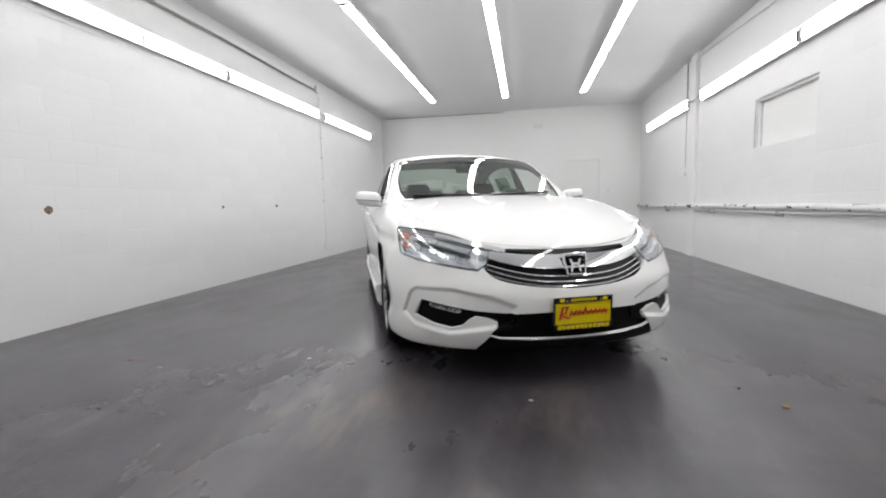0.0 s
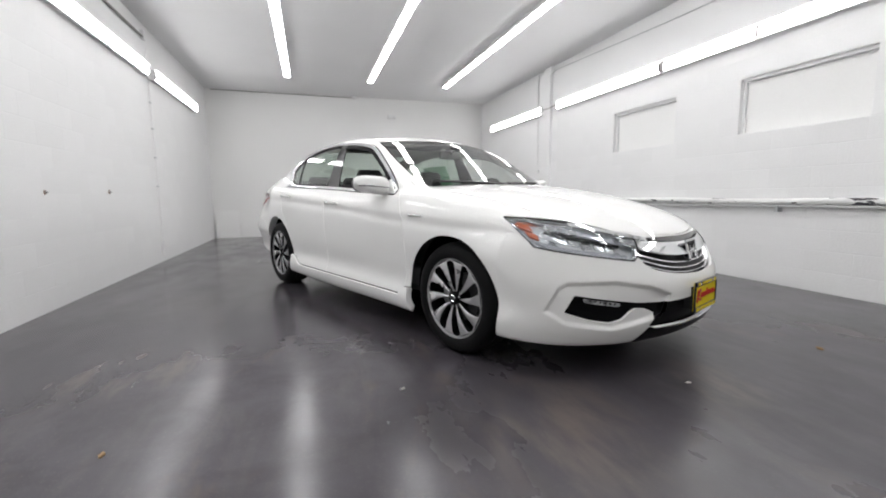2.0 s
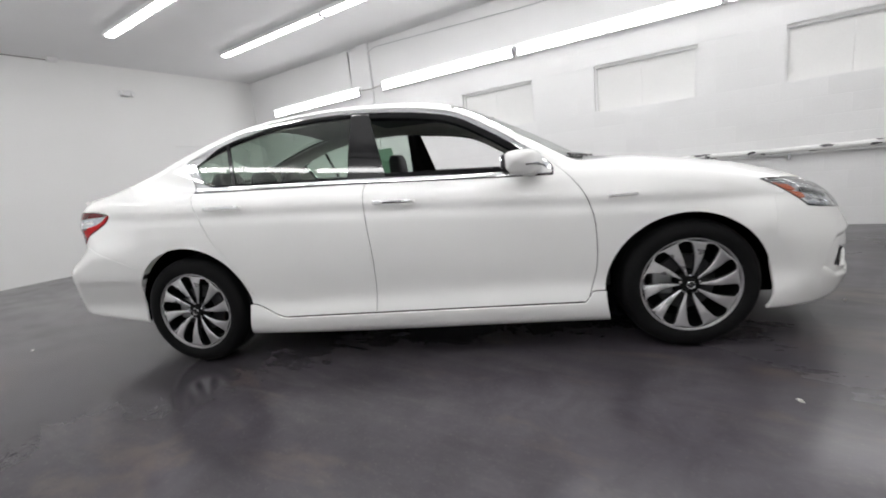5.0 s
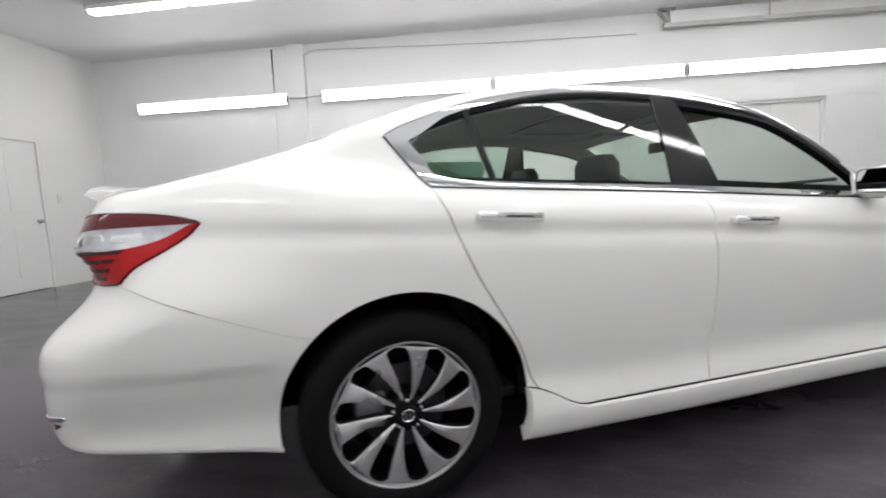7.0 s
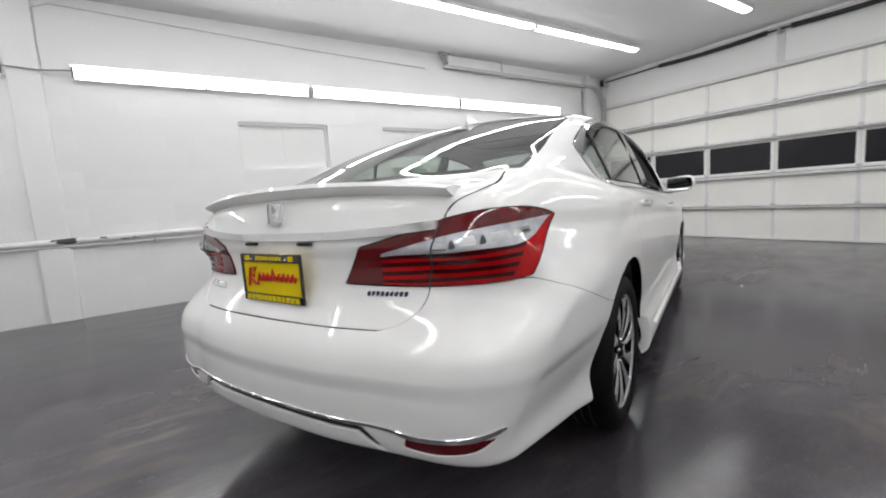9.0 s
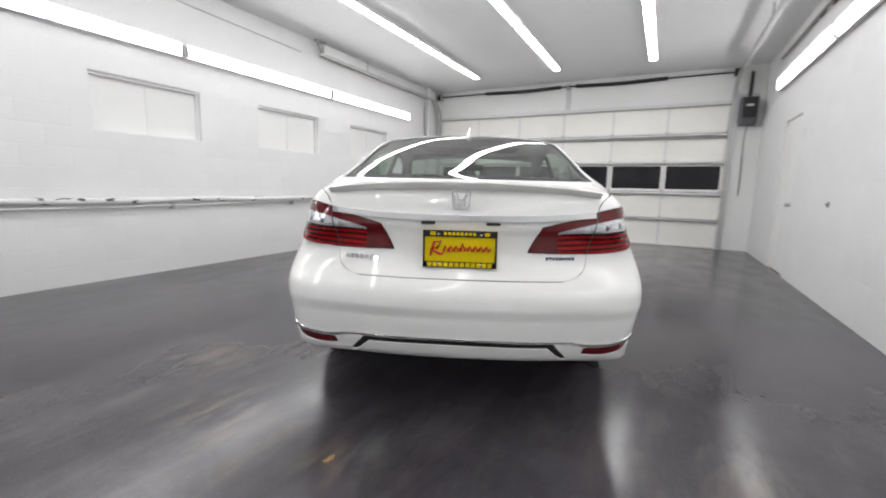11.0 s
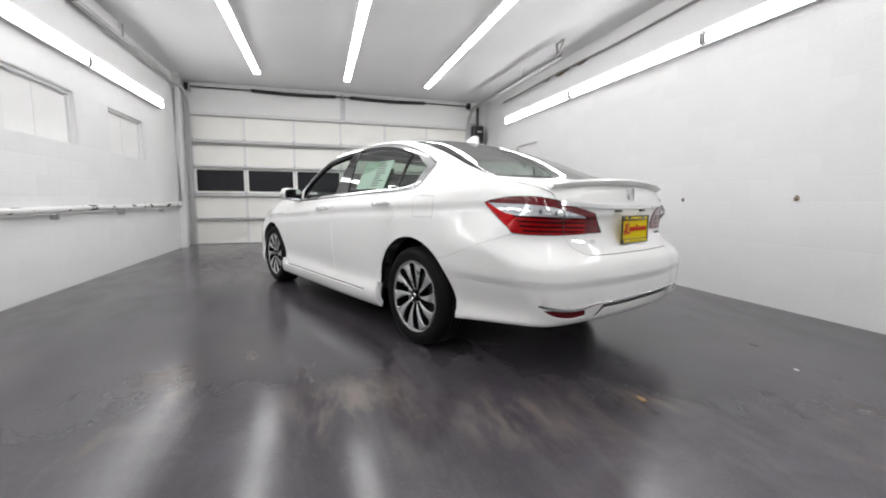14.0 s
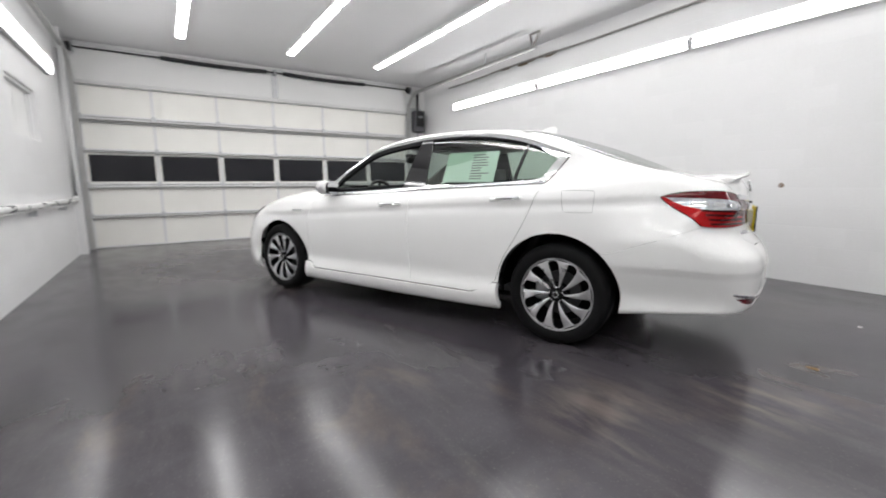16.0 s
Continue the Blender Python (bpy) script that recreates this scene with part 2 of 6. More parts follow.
M = dict(
    wall=surface("painted_block", (0.81, 0.81, 0.81), 0.55, vary=0.025, scale=1.2, grain=0.02, bump=0.0015, bump_scale=55, per_piece=0.03),
    plaster=surface("painted_plaster", (0.83, 0.83, 0.82), 0.6, vary=0.02, scale=0.9, grain=0.015, bump=0.0008, bump_scale=80),
    ceiling=surface("ceiling_paint", (0.83, 0.83, 0.835), 0.65, vary=0.03, scale=0.6, grain=0.015, bump=0.001, bump_scale=60),
    floor=floor_paint(),
    cream=surface("door_enamel", (0.90, 0.89, 0.845), 0.4, vary=0.04, scale=1.5, grain=0.02, bump=0.0004, bump_scale=150),
    steel=surface("galvanised", (0.55, 0.56, 0.57), 0.42, metal=0.75, vary=0.08, scale=8, grain=0.06),
    track=surface("dull_track_steel", (0.50, 0.50, 0.49), 0.5, metal=0.2, vary=0.12, scale=5, grain=0.05),
    # near-black for arch liners and underbody, and for painted shade in panel gaps
    void=surface("liner_and_gap_black", (0.004, 0.004, 0.004), 0.95, vary=0.1, spec=0.0),
    pillar=surface("pillar_black", (0.005, 0.005, 0.006), 0.4, vary=0.05, spec=0.08),
    deep_red=surface("deep_red_rib", (0.05, 0.0006, 0.002), 0.2, vary=0.1, spec=0.3),
    white_metal=surface("white_enamel", (0.78, 0.78, 0.78), 0.35, vary=0.02, grain=0.01),
    black_steel=surface("black_steel", (0.025, 0.025, 0.027), 0.5, metal=0.3, grain=0.1),
    dark_pipe=surface("grey_conduit", (0.30, 0.29, 0.28), 0.5, metal=0.5, vary=0.2, scale=5),
    night=surface("night_glass", (0.012, 0.012, 0.016), 0.12, vary=0.1, spec=0.4),
    opener=surface("opener_plastic", (0.09, 0.09, 0.10), 0.45, vary=0.1),
    pipe=flaked_pipe(),
    lamp=glow("lamp_lens", (0.992, 0.986, 0.99), LAMP),
    wall_lamp=glow("wall_lamp_lens", (0.992, 0.986, 0.99), WALL_LAMP),
    paint=surface("pearl_white", (0.86, 0.862, 0.85), 0.6, spec=0.15, coat=0.85, vary=0.006, scale=1.0, grain=0.006, grain_scale=900, rough_vary=0.02, coat_rough=0.03),
    chrome=surface("chrome", (0.86, 0.87, 0.88), 0.07, metal=1.0, vary=0.01, grain=0.01, rough_vary=0.02),
    black=surface("black_plastic", (0.012, 0.012, 0.013), 0.45, vary=0.1, grain=0.1),
    gloss_black=surface("piano_black", (0.008, 0.008, 0.009), 0.07, coat=0.4, vary=0.05, rough_vary=0.02),
    rubber=surface("tyre_rubber", (0.007, 0.007, 0.0075), 0.65, spec=0.12, vary=0.12, grain=0.12, bump=0.0006, bump_scale=300),
    alloy=surface("machined_alloy", (0.58, 0.58, 0.59), 0.28, metal=0.7, vary=0.03, grain=0.04),
    lip=surface("dull_rim_lip", (0.34, 0.34, 0.345), 0.42, metal=0.5, vary=0.03),
    pocket=surface("dark_wheel_paint", (0.006, 0.006, 0.0065), 0.45, vary=0.1, spec=0.08),
    disc=surface("brake_steel", (0.09, 0.09, 0.093), 0.4, metal=0.9, grain=0.1),
    window=glass("car_glass", (0.68, 0.78, 0.71)),
    windshield=glass("windshield_glass", (0.78, 0.86, 0.81)),
    lens=glass("clear_lens", (0.92, 0.94, 0.95), 1.3),
    red=surface("red_lens", (0.42, 0.002, 0.004), 0.14, coat=0.22, vary=0.15, scale=18, grain=0.08, spec=0.18, coat_rough=0.02),
    dark_red=surface("smoked_red_lens", (0.115, 0.001, 0.004), 0.08, coat=0.45, vary=0.15, scale=14, spec=0.4, coat_rough=0.02),
    clear_lens=surface("silver_lens", (0.66, 0.68, 0.72), 0.12, metal=0.45, coat=1.0, vary=0.2, scale=26),
    bowl=surface("lamp_bowl", (0.50, 0.51, 0.53), 0.28, metal=0.45, vary=0.2, scale=20),
    amber=surface("amber_reflector", (0.52, 0.13, 0.06), 0.2, coat=0.8, vary=0.1, scale=30),
    reflector=surface("lamp_reflector", (0.70, 0.71, 0.73), 0.18, metal=0.9, vary=0.1, scale=30),
    trim=surface("charcoal_trim", (0.022, 0.022, 0.024), 0.7, vary=0.1, grain=0.08, bump=0.0005, bump_scale=400),
    cloth=surface("charcoal_leather", (0.030, 0.030, 0.032), 0.5, vary=0.1, bump=0.0008, bump_scale=200),
    liner=surface("grey_headliner", (0.42, 0.415, 0.39), 0.9, vary=0.03, grain=0.06, bump=0.0005, bump_scale=500),
    yellow=surface("yellow_card", (0.80, 0.62, 0.008), 0.5, vary=0.02, spec=0.12),
    red_ink=surface("red_ink", (0.55, 0.02, 0.015), 0.4, vary=0.03),
    paper=thin_paper("pale_green_paper", (0.56, 0.74, 0.62)),
    ink=surface("grey_ink", (0.16, 0.18, 0.17), 0.7, vary=0.05),
    blue=surface("blue_enamel", (0.05, 0.07, 0.12), 0.2, metal=0.5, vary=0.05),
    mirror=surface("mirror_glass", (0.85, 0.86, 0.87), 0.01, metal=1.0, vary=0.0, grain=0.0, rough_vary=0.0),
    rust=surface("rusty_stain", (0.22, 0.15, 0.10), 0.8, vary=0.3, scale=30),
    litter=surface("paper_scrap", (0.75, 0.73, 0.70), 0.8, vary=0.05),
    leaf=surface("dry_leaf", (0.30, 0.19, 0.09), 0.8, vary=0.2, scale=30),
)


# ---- builders ----
def box(bm, x0, x1, y0, y1, z0, z1, bevel=0.0):
    """A box with, if wanted, bevelled edges, added to bm."""
    vs = bmesh.ops.create_cube(bm, size=1.0)["verts"]
    for v in vs:
        v.co = Vector((x0 + (v.co.x + 0.5) * (x1 - x0), y0 + (v.co.y + 0.5) * (y1 - y0), z0 + (v.co.z + 0.5) * (z1 - z0)))
    if bevel:
        es = list({e for v in vs for e in v.link_edges})
        bmesh.ops.bevel(bm, geom=es, offset=bevel, segments=2, profile=0.5, affect="EDGES")
    return vs


def tube(bm, pts, r, n=12, ends=True):
    """A round tube of radius r (a number, or one for each point) along pts."""
    pts = [Vector(p) for p in pts]
    rs = [r] * len(pts) if isinstance(r, (int, float)) else list(r)
    rings = []
    for i, p in enumerate(pts):
        way = (pts[min(i + 1, len(pts) - 1)] - pts[max(i - 1, 0)]).normalized()
        side = way.cross(Vector((0, 0, 1)))
        side = side.normalized() if side.length > 1e-4 else Vector((1, 0, 0))
        up = side.cross(way)
        rings.append([bm.verts.new(p + rs[i] * (math.cos(a) * side + math.sin(a) * up)) for a in [2 * math.pi * k / n for k in range(n)]])
    for a, b in zip(rings, rings[1:]):
        for k in range(n):
            bm.faces.new((a[k], a[(k + 1) % n], b[(k + 1) % n], b[k]))
    if ends:
        bm.faces.new(rings[0][::-1])
        bm.faces.new(rings[-1])


def lathe(bm, profile, n=48, axis="x", closed=False):
    """Turns (radius, along) pairs round an axis."""
    rings = []
    for r, h in profile:
        ring = []
        for k in range(n):
            a = 2 * math.pi * k / n
            c, s = r * math.cos(a), r * math.sin(a)
            ring.append(bm.verts.new((h, c, s) if axis == "x" else (c, s, h) if axis == "z" else (c, h, s)))
        rings.append(ring)
    for a, b in zip(rings, rings[1:] + (rings[:1] if closed else [])):
        for k in range(n):
            bm.faces.new((a[k], a[(k + 1) % n], b[(k + 1) % n], b[k]))
    return rings


def loft(bm, rows, close=False, caps=False):
    """Quads between rows of points."""
    vr = [[bm.verts.new(p) for p in row] for row in rows]
    for a, b in zip(vr, vr[1:]):
        m = len(a)
        for k in range(m if close else m - 1):
            bm.faces.new((a[k], a[(k + 1) % m], b[(k + 1) % m], b[k]))
    if caps:
        bm.faces.new(vr[0][::-1])
        bm.faces.new(vr[-1])


def finish(bm, smooth=False, angle=35):
    bmesh.ops.recalc_face_normals(bm, faces=bm.faces)
    if smooth:
        for f in bm.faces:
            f.smooth = True
        for e in bm.edges:
            if len(e.link_faces) == 2 and e.calc_face_angle(0) > radians(angle):
                e.smooth = False


def part(name, bm, material, parent=None, label="", smooth=False, angle=35):
    """Links bm as one mesh, under parent if given."""
    finish(bm, smooth, angle)
    me = bpy.data.meshes.new(name)
    bm.to_mesh(me)
    bm.free()
    me.materials.append(material)
    ob = new(name, me)
    ob.parent = parent
    if label:
        ob["label"] = label
    return ob


def box_part(name, dims, material, parent=None, label="", bevel=0.0):
    bm = bmesh.new()
    box(bm, *dims, bevel=bevel)
    return part(name, bm, material, parent, label)

# ---- the room ----
XL, XR, YG, YB, ZC = -3.12, 3.45, -5.62, 6.80, 3.31
WIN = ((0.46, 1.60), (-1.54, -0.38), (-3.48, -2.34))
WZ0, WZ1 = 1.545, 2.13


def wall_mesh(name, axis, face, depth, span, height, holes, material):
    """A thick wall with openings: face is its inner side, depth goes outwards, holes are (from, to, low, high)."""
    bm = bmesh.new()
    cuts = sorted({span[0], span[1], *[h[0] for h in holes], *[h[1] for h in holes]})
    for a, b in zip(cuts, cuts[1:]):
        gaps = sorted((h[2], h[3]) for h in holes if h[0] <= a and h[1] >= b)
        low = 0.0
        for g0, g1 in gaps + [(height, height)]:
            if g0 > low + 1e-4:
                lo, hi = sorted((face, face + depth))
                box(bm, *((lo, hi, a, b) if axis == "x" else (a, b, lo, hi)), low, g0)
            low = g1
    bmesh.ops.remove_doubles(bm, verts=bm.verts, dist=1e-5)
    return tagged(part(name, bm, material), kind="structure")


floor = tagged(box_part("floor", (XL - 0.3, XR + 0.3, YG - 0.3, YB + 0.3, -0.2, 0.0), M["floor"]), "dark grey painted concrete floor, scuffed and glossy", "floor", kind="structure")
ceiling = tagged(box_part("ceiling", (XL - 0.3, XR + 0.3, YG - 0.3, YB + 0.3, ZC, ZC + 0.2), M["ceiling"]), "smooth pale grey painted ceiling", "ceiling", kind="structure")
wall_right = wall_mesh("wall_right", "x", XR + 0.005, 0.25, (YG - 0.25, YB + 0.25), ZC, [(a, b, WZ0, WZ1) for a, b in WIN], M["wall"])
tagged(wall_right, "white painted concrete block wall with three blocked windows", "wall")
LD = (-3.86, -2.97, 0.0, 2.10)
wall_left = wall_mesh("wall_left", "x", XL - 0.005, -0.25, (YG - 0.25, YB + 0.25), ZC, [LD], M["wall"])
tagged(wall_left, "white painted concrete block wall with a side door", "wall")
BD = (1.62, 2.52, 0.0, 2.02)
wall_back = wall_mesh("wall_back", "y", YB, 0.2, (XL - 0.005, XR + 0.005), ZC, [BD], M["plaster"])
tagged(wall_back, "smooth white plastered back wall", "wall")
GX0, GX1, GZ = -2.62, 3.32, 2.72
wall_garage = wall_mesh("wall_garage", "y", YG, -0.2, (XL - 0.005, XR + 0.005), ZC, [(GX0, GX1, 0.0, GZ)], M["plaster"])
tagged(wall_garage, "white wall round the overhead garage door", "wall")


def blocked_window(name, y0, y1):
    """A shallow window recess closed with two painted boards, with a thin steel lintel."""
    w = tagged(new(name), "window opening boarded up and painted white", "window", kind="structure")
    w.location = (XR, (y0 + y1) / 2, WZ0)
    h, half = WZ1 - WZ0, (y1 - y0) / 2
    mid = 0.02
    box_part("board", (0.075, 0.10, -half, mid - 0.001, 0.0, h), M["plaster"], w)
    box_part("board", (0.0765, 0.10, mid + 0.001, half, 0.0, h), M["plaster"], w)
    box_part("lintel", (0.03, 0.08, -half, half, h - 0.03, h + 0.002), M["white_metal"], w, bevel=0.003)
    box_part("jamb", (0.045, 0.075, half - 0.03, half, 0.0, h - 0.03), M["white_metal"], w, bevel=0.003)
    box_part("jamb", (0.045, 0.075, -half, -half + 0.03, 0.0, h - 0.03), M["white_metal"], w, bevel=0.003)
    box_part("sill", (0.01, 0.08, -half, half, -0.004, 0.012), M["plaster"], w, bevel=0.004)


for i, (a, b) in enumerate(WIN):
    blocked_window(f"window_{i + 1}", a, b)

# pilaster and upright conduits on the window wall
tagged(box_part("pilaster", (XR - 0.05, XR + 0.02, 3.34, 3.60, 0.0, ZC), M["wall"], bevel=0.008), "white painted pilaster on the block wall", "pilaster", kind="structure")
bm = bmesh.new()
tube(bm, [(XR - 0.012, 3.84, 1.5), (XR - 0.012, 3.84, ZC - 0.04), (XR - 0.012, 3.62, ZC - 0.03)], 0.011, 8)
conduit = tagged(part("conduit", bm, M["white_metal"], smooth=True), "thin white painted conduit fixed to the block wall", "conduit")
box_part("junction_box", (XR - 0.03, XR, 3.80, 3.90, 1.36, 1.42), M["white_metal"], conduit, bevel=0.004)
bm = bmesh.new()
tube(bm, [(XR - 0.06, 3.33, 2.6), (XR - 0.06, 3.33, 3.14), (XR - 0.03, 3.2, 3.21), (XR - 0.015, 0.6, 3.10), (XR - 0.015, -1.2, 3.06)], 0.006, 8)
tagged(part("cable", bm, M["steel"], smooth=True), "thin grey cable running along the top of the wall", "cable")

# wrapped pipe with a thin conduit under it
pipe = tagged(new("wall_pipe"), "white wrapped pipe, torn and flaking, on the block wall", "pipe")
bm = bmesh.new()
ys = np.linspace(-4.86, 6.7, 90)
tube(bm, [(XR - 0.06 + 0.004 * math.sin(7 * y), y, 0.84 + 0.005 * math.sin(3.1 * y)) for y in ys], [0.032 + 0.006 * noise.noise(Vector((0, 6 * y, 0))) for y in ys], 10)
part("wrapped_pipe", bm, M["pipe"], pipe, smooth=True)
bm = bmesh.new()
tube(bm, [(XR - 0.05, y, 0.785 - 0.012 * math.sin(0.9 * y)) for y in np.linspace(-4.9, 6.7, 60)], 0.012, 8)
part("conduit", bm, M["white_metal"], pipe, "thin white conduit", smooth=True)
for y in (-3.9, -2.4, -0.9, 0.9, 2.6, 4.6):
    box_part("bracket", (XR - 0.075, XR, y - 0.015, y + 0.015, 0.735, 0.80), M["steel"], pipe, bevel=0.003)
bm = bmesh.new()
tube(bm, [(XR - 0.05, -4.88, 0.80), (XR - 0.05, -4.93, 0.9), (XR - 0.05, -4.93, 3.0)], 0.022, 10)
part("riser", bm, M["white_metal"], pipe, smooth=True)
tagged(box_part("corner_post", (XR - 0.10, XR, -5.12, -5.0, 0.0, ZC), M["white_metal"], bevel=0.006), "white painted steel post beside the garage door", "post", kind="structure")

# conduit along the top of the other block wall
conduit = tagged(new("conduit"), "rusty grey conduit along the top of the block wall", "conduit")
bm = bmesh.new()
tube(bm, [(XL + 0.03, y, 3.10 + 0.008 * math.sin(2 * y)) for y in np.linspace(-4.5, 3.05, 40)], 0.016, 8)
part("tube", bm, M["dark_pipe"], conduit, smooth=True)
box_part("junction_box", (XL, XL + 0.05, 3.05, 3.15, 3.07, 3.19), M["white_metal"], conduit, bevel=0.005)
bm = bmesh.new()
tube(bm, [(XL + 0.015, 3.2, 3.0), (XL + 0.015, 3.2, 0.1)], 0.008, 8)
part("drop", bm, M["white_metal"], conduit, smooth=True)
for z in (2.26, 1.9, 1.5, 1.09):
    box_part("clip", (XL, XL + 0.02, 3.17, 3.23, z - 0.012, z + 0.012), M["steel"], conduit, bevel=0.002)
bm = bmesh.new()
for k in range(26):
    y = -3.2 + 1.9 * random.random()
    s = 0.02 + 0.04 * random.random()
    box(bm, XL - 0.002, XL + 0.004, y - 1.6 * s, y + 1.6 * s, 3.09 - s * 0.6 + 0.05 * random.random(), 3.10 + s * 0.6, bevel=0.001)
tagged(part("peeling_paint", bm, M["rust"]), "strip of peeling brown paint under the ceiling", "peeling paint", kind="stuff")

# old bolt holes in the wall
for y, z, r in ((-1.58, 0.97, 0.032), (0.44, 0.98, 0.02), (1.63, 0.995, 0.024)):
    bolt = tagged(new("wall_bolt"), "rusty old bolt in a chipped wall patch", "bolt", "old wall bolts")
    bolt.location = (XL, y, z)
    bm = bmesh.new()
    pts = [(0.0035, r * (1 + 0.3 * noise.noise(Vector((9 * y, k, 0)))) * math.cos(k), r * (1 + 0.3 * noise.noise(Vector((k, 5 * y, 2)))) * math.sin(k)) for k in [2 * math.pi * i / 14 for i in range(14)]]
    loft(bm, [[(-0.004, p[1], p[2]) for p in pts], pts], close=True, caps=True)
    part("chipped_patch", bm, M["rust"], bolt)
    bm = bmesh.new()
    lathe(bm, [(0.0, 0.022), (0.007, 0.022), (0.009, 0.018), (0.009, -0.01)], 10)
    part("stud", bm, M["dark_pipe"], bolt, smooth=True)

# small plates on the skirting of the block wall and switches
tagged(box_part("outlet_box", (XL, XL + 0.03, 3.14, 3.24, 0.12, 0.27), M["white_metal"], bevel=0.005), "small white outlet box low on the wall", "outlet")
switch = tagged(box_part("light_switch", (2.67, 2.74, YB - 0.01, YB, 1.17, 1.29), M["white_metal"], bevel=0.003), "white light switch on the back wall", "switch")
box_part("toggle", (2.70, 2.71, YB - 0.018, YB - 0.009, 1.215, 1.245), M["white_metal"], switch)
switch = tagged(box_part("light_switch", (XL, XL + 0.012, -2.82, -2.74, 1.73, 1.85), M["white_metal"], bevel=0.003), "white switch plate beside the side door", "switch")
box_part("toggle", (XL + 0.011, XL + 0.02, -2.785, -2.775, 1.775, 1.805), M["white_metal"], switch)

# fixture high on the back wall
fix = tagged(new("emergency_light"), "small white twin emergency light high on the wall", "emergency light")
fix.location = (1.02, YB, 2.88)
box_part("body", (-0.10, 0.10, -0.06, 0, -0.05, 0.05), M["white_metal"], fix, bevel=0.01)
for x in (-0.07, 0.07):
    bm = bmesh.new()
    lathe(bm, [(0.0, -0.115), (0.036, -0.115), (0.04, -0.105), (0.028, -0.062), (0.0, -0.06)], 20, "y")
    bmesh.ops.translate(bm, verts=bm.verts, vec=(x, 0, -0.02))
    part("lamp_head", bm, M["white_metal"], fix, smooth=True)
tagged(box_part("ceiling_box", (0.04, 0.16, YB - 0.12, YB - 0.02, ZC - 0.06, ZC), M["white_metal"], bevel=0.006), "small white junction box where wall and ceiling meet", "junction box")
bm = bmesh.new()
tube(bm, [(-3.0, YB - 0.012, ZC - 0.02), (0.05, YB - 0.012, ZC - 0.03)], 0.009, 8)
tagged(part("conduit", bm, M["dark_pipe"], smooth=True), "thin conduit along the top of the back wall", "conduit")

# board leaning in the back corner
bm = bmesh.new()
box(bm, 0, 0.48, -0.008, 0.008, 0, 0.62, bevel=0.003)
board = tagged(part("leaning_board", bm, M["plaster"]), "white board leaning against the back wall", "board")
board.matrix_basis = pose(-3.06, YB - 0.11, 0.002, -7, 0, 3)


def panel_door(name, width, height, label):
    """A flat painted door in a thin frame with four pressed panels, lying in its local xz plane, knob at its far side."""
    d = tagged(new(name), label, "door", kind="structure")
    slab = bmesh.new()
    box(slab, 0.035, width - 0.035, 0.03, 0.07, 0.008, height - 0.035, bevel=0.002)
    leaf = part("leaf", slab, M["plaster"], d)
    for x0, x1, z0, z1 in ((0.14, 0.42, 0.2, 0.85), (0.48, 0.76, 0.2, 0.85), (0.14, 0.42, 1.05, 1.85), (0.48, 0.76, 1.05, 1.85)):
        box_part("panel", (x0, x1, 0.026, 0.032, z0, z1), M["plaster"], leaf, bevel=0.0025)
    for x0, x1, z0, z1 in ((0, 0.032, 0, height), (width - 0.032, width, 0, height), (0.032, width - 0.032, height - 0.032, height)):
        box_part("frame", (x0, x1, 0.004, 0.10, z0, z1), M["plaster"], d, bevel=0.003)
    bm = bmesh.new()
    lathe(bm, [(0.0, -0.045), (0.022, -0.04), (0.027, -0.025), (0.012, -0.01), (0.012, 0.0), (0.03, 0.004), (0.03, 0.03)], 20, "y")
    bmesh.ops.translate(bm, verts=bm.verts, vec=(width - 0.1, 0.0, 0.93))
    part("knob", bm, M["steel"], d, "worn steel knob", smooth=True)
    return d


panel_door("door_1", BD[1] - BD[0], BD[3], "white painted panel door in the back wall").matrix_basis = pose(BD[0], YB, 0)
panel_door("door_2", LD[1] - LD[0], LD[3], "white painted side door in the block wall").matrix_basis = pose(XL, LD[0], 0, 0, 0, 90)


# ---- overhead garage door ----
gd = tagged(new("garage_door"), "cream sectional overhead door with a row of dark windows", "garage door")
gd.location = (0, YG, 0)
COLS = [GX0 + (GX1 - GX0) * k / 6 for k in range(7)]
ROWS = [0.0, 0.54, 1.06, 1.62, 2.16, GZ]
for r in range(5):
    z0, z1 = ROWS[r] + 0.004, ROWS[r + 1] - 0.004
    sect = new("door_section")
    sect.parent = gd
    if r != 2:
        for c in range(6):
            box_part("panel", (COLS[c] + 0.02, COLS[c + 1] - 0.02, -0.05, -0.018 + 0.002 * ((c * 7 + r) % 3), z0 + 0.01, z1 - 0.01), M["cream"], sect, bevel=0.004)
    else:
        for c in range(6):
            x0, x1 = COLS[c] + 0.022, COLS[c + 1] - 0.022
            win = new("door_window")
            win.parent = sect
            box_part("pane", (x0 + 0.025, x1 - 0.025, -0.04, -0.03, 1.115, 1.555), M["night"], win)
            for d in ((x0, x1, 1.07, 1.115), (x0, x1, 1.555, 1.61), (x0, x0 + 0.025, 1.115, 1.555), (x1 - 0.025, x1, 1.115, 1.555)):
                box_part("window_frame", (d[0], d[1], -0.05, -0.015, d[2], d[3]), M["cream"], win, bevel=0.004)
    for x in COLS:
        a, b = max(x - 0.022, GX0), min(x + 0.022, GX1)
        box_part("stile", (a, b, -0.03, -0.004, z0, z1), M["white_metal"], sect, bevel=0.003)
    for z, h in ((z0, 0.03), (z1 - 0.03, 0.03)):
        box_part("rail", (GX0, GX1, -0.022, -0.001, z, z + h), M["white_metal"], sect, bevel=0.003)
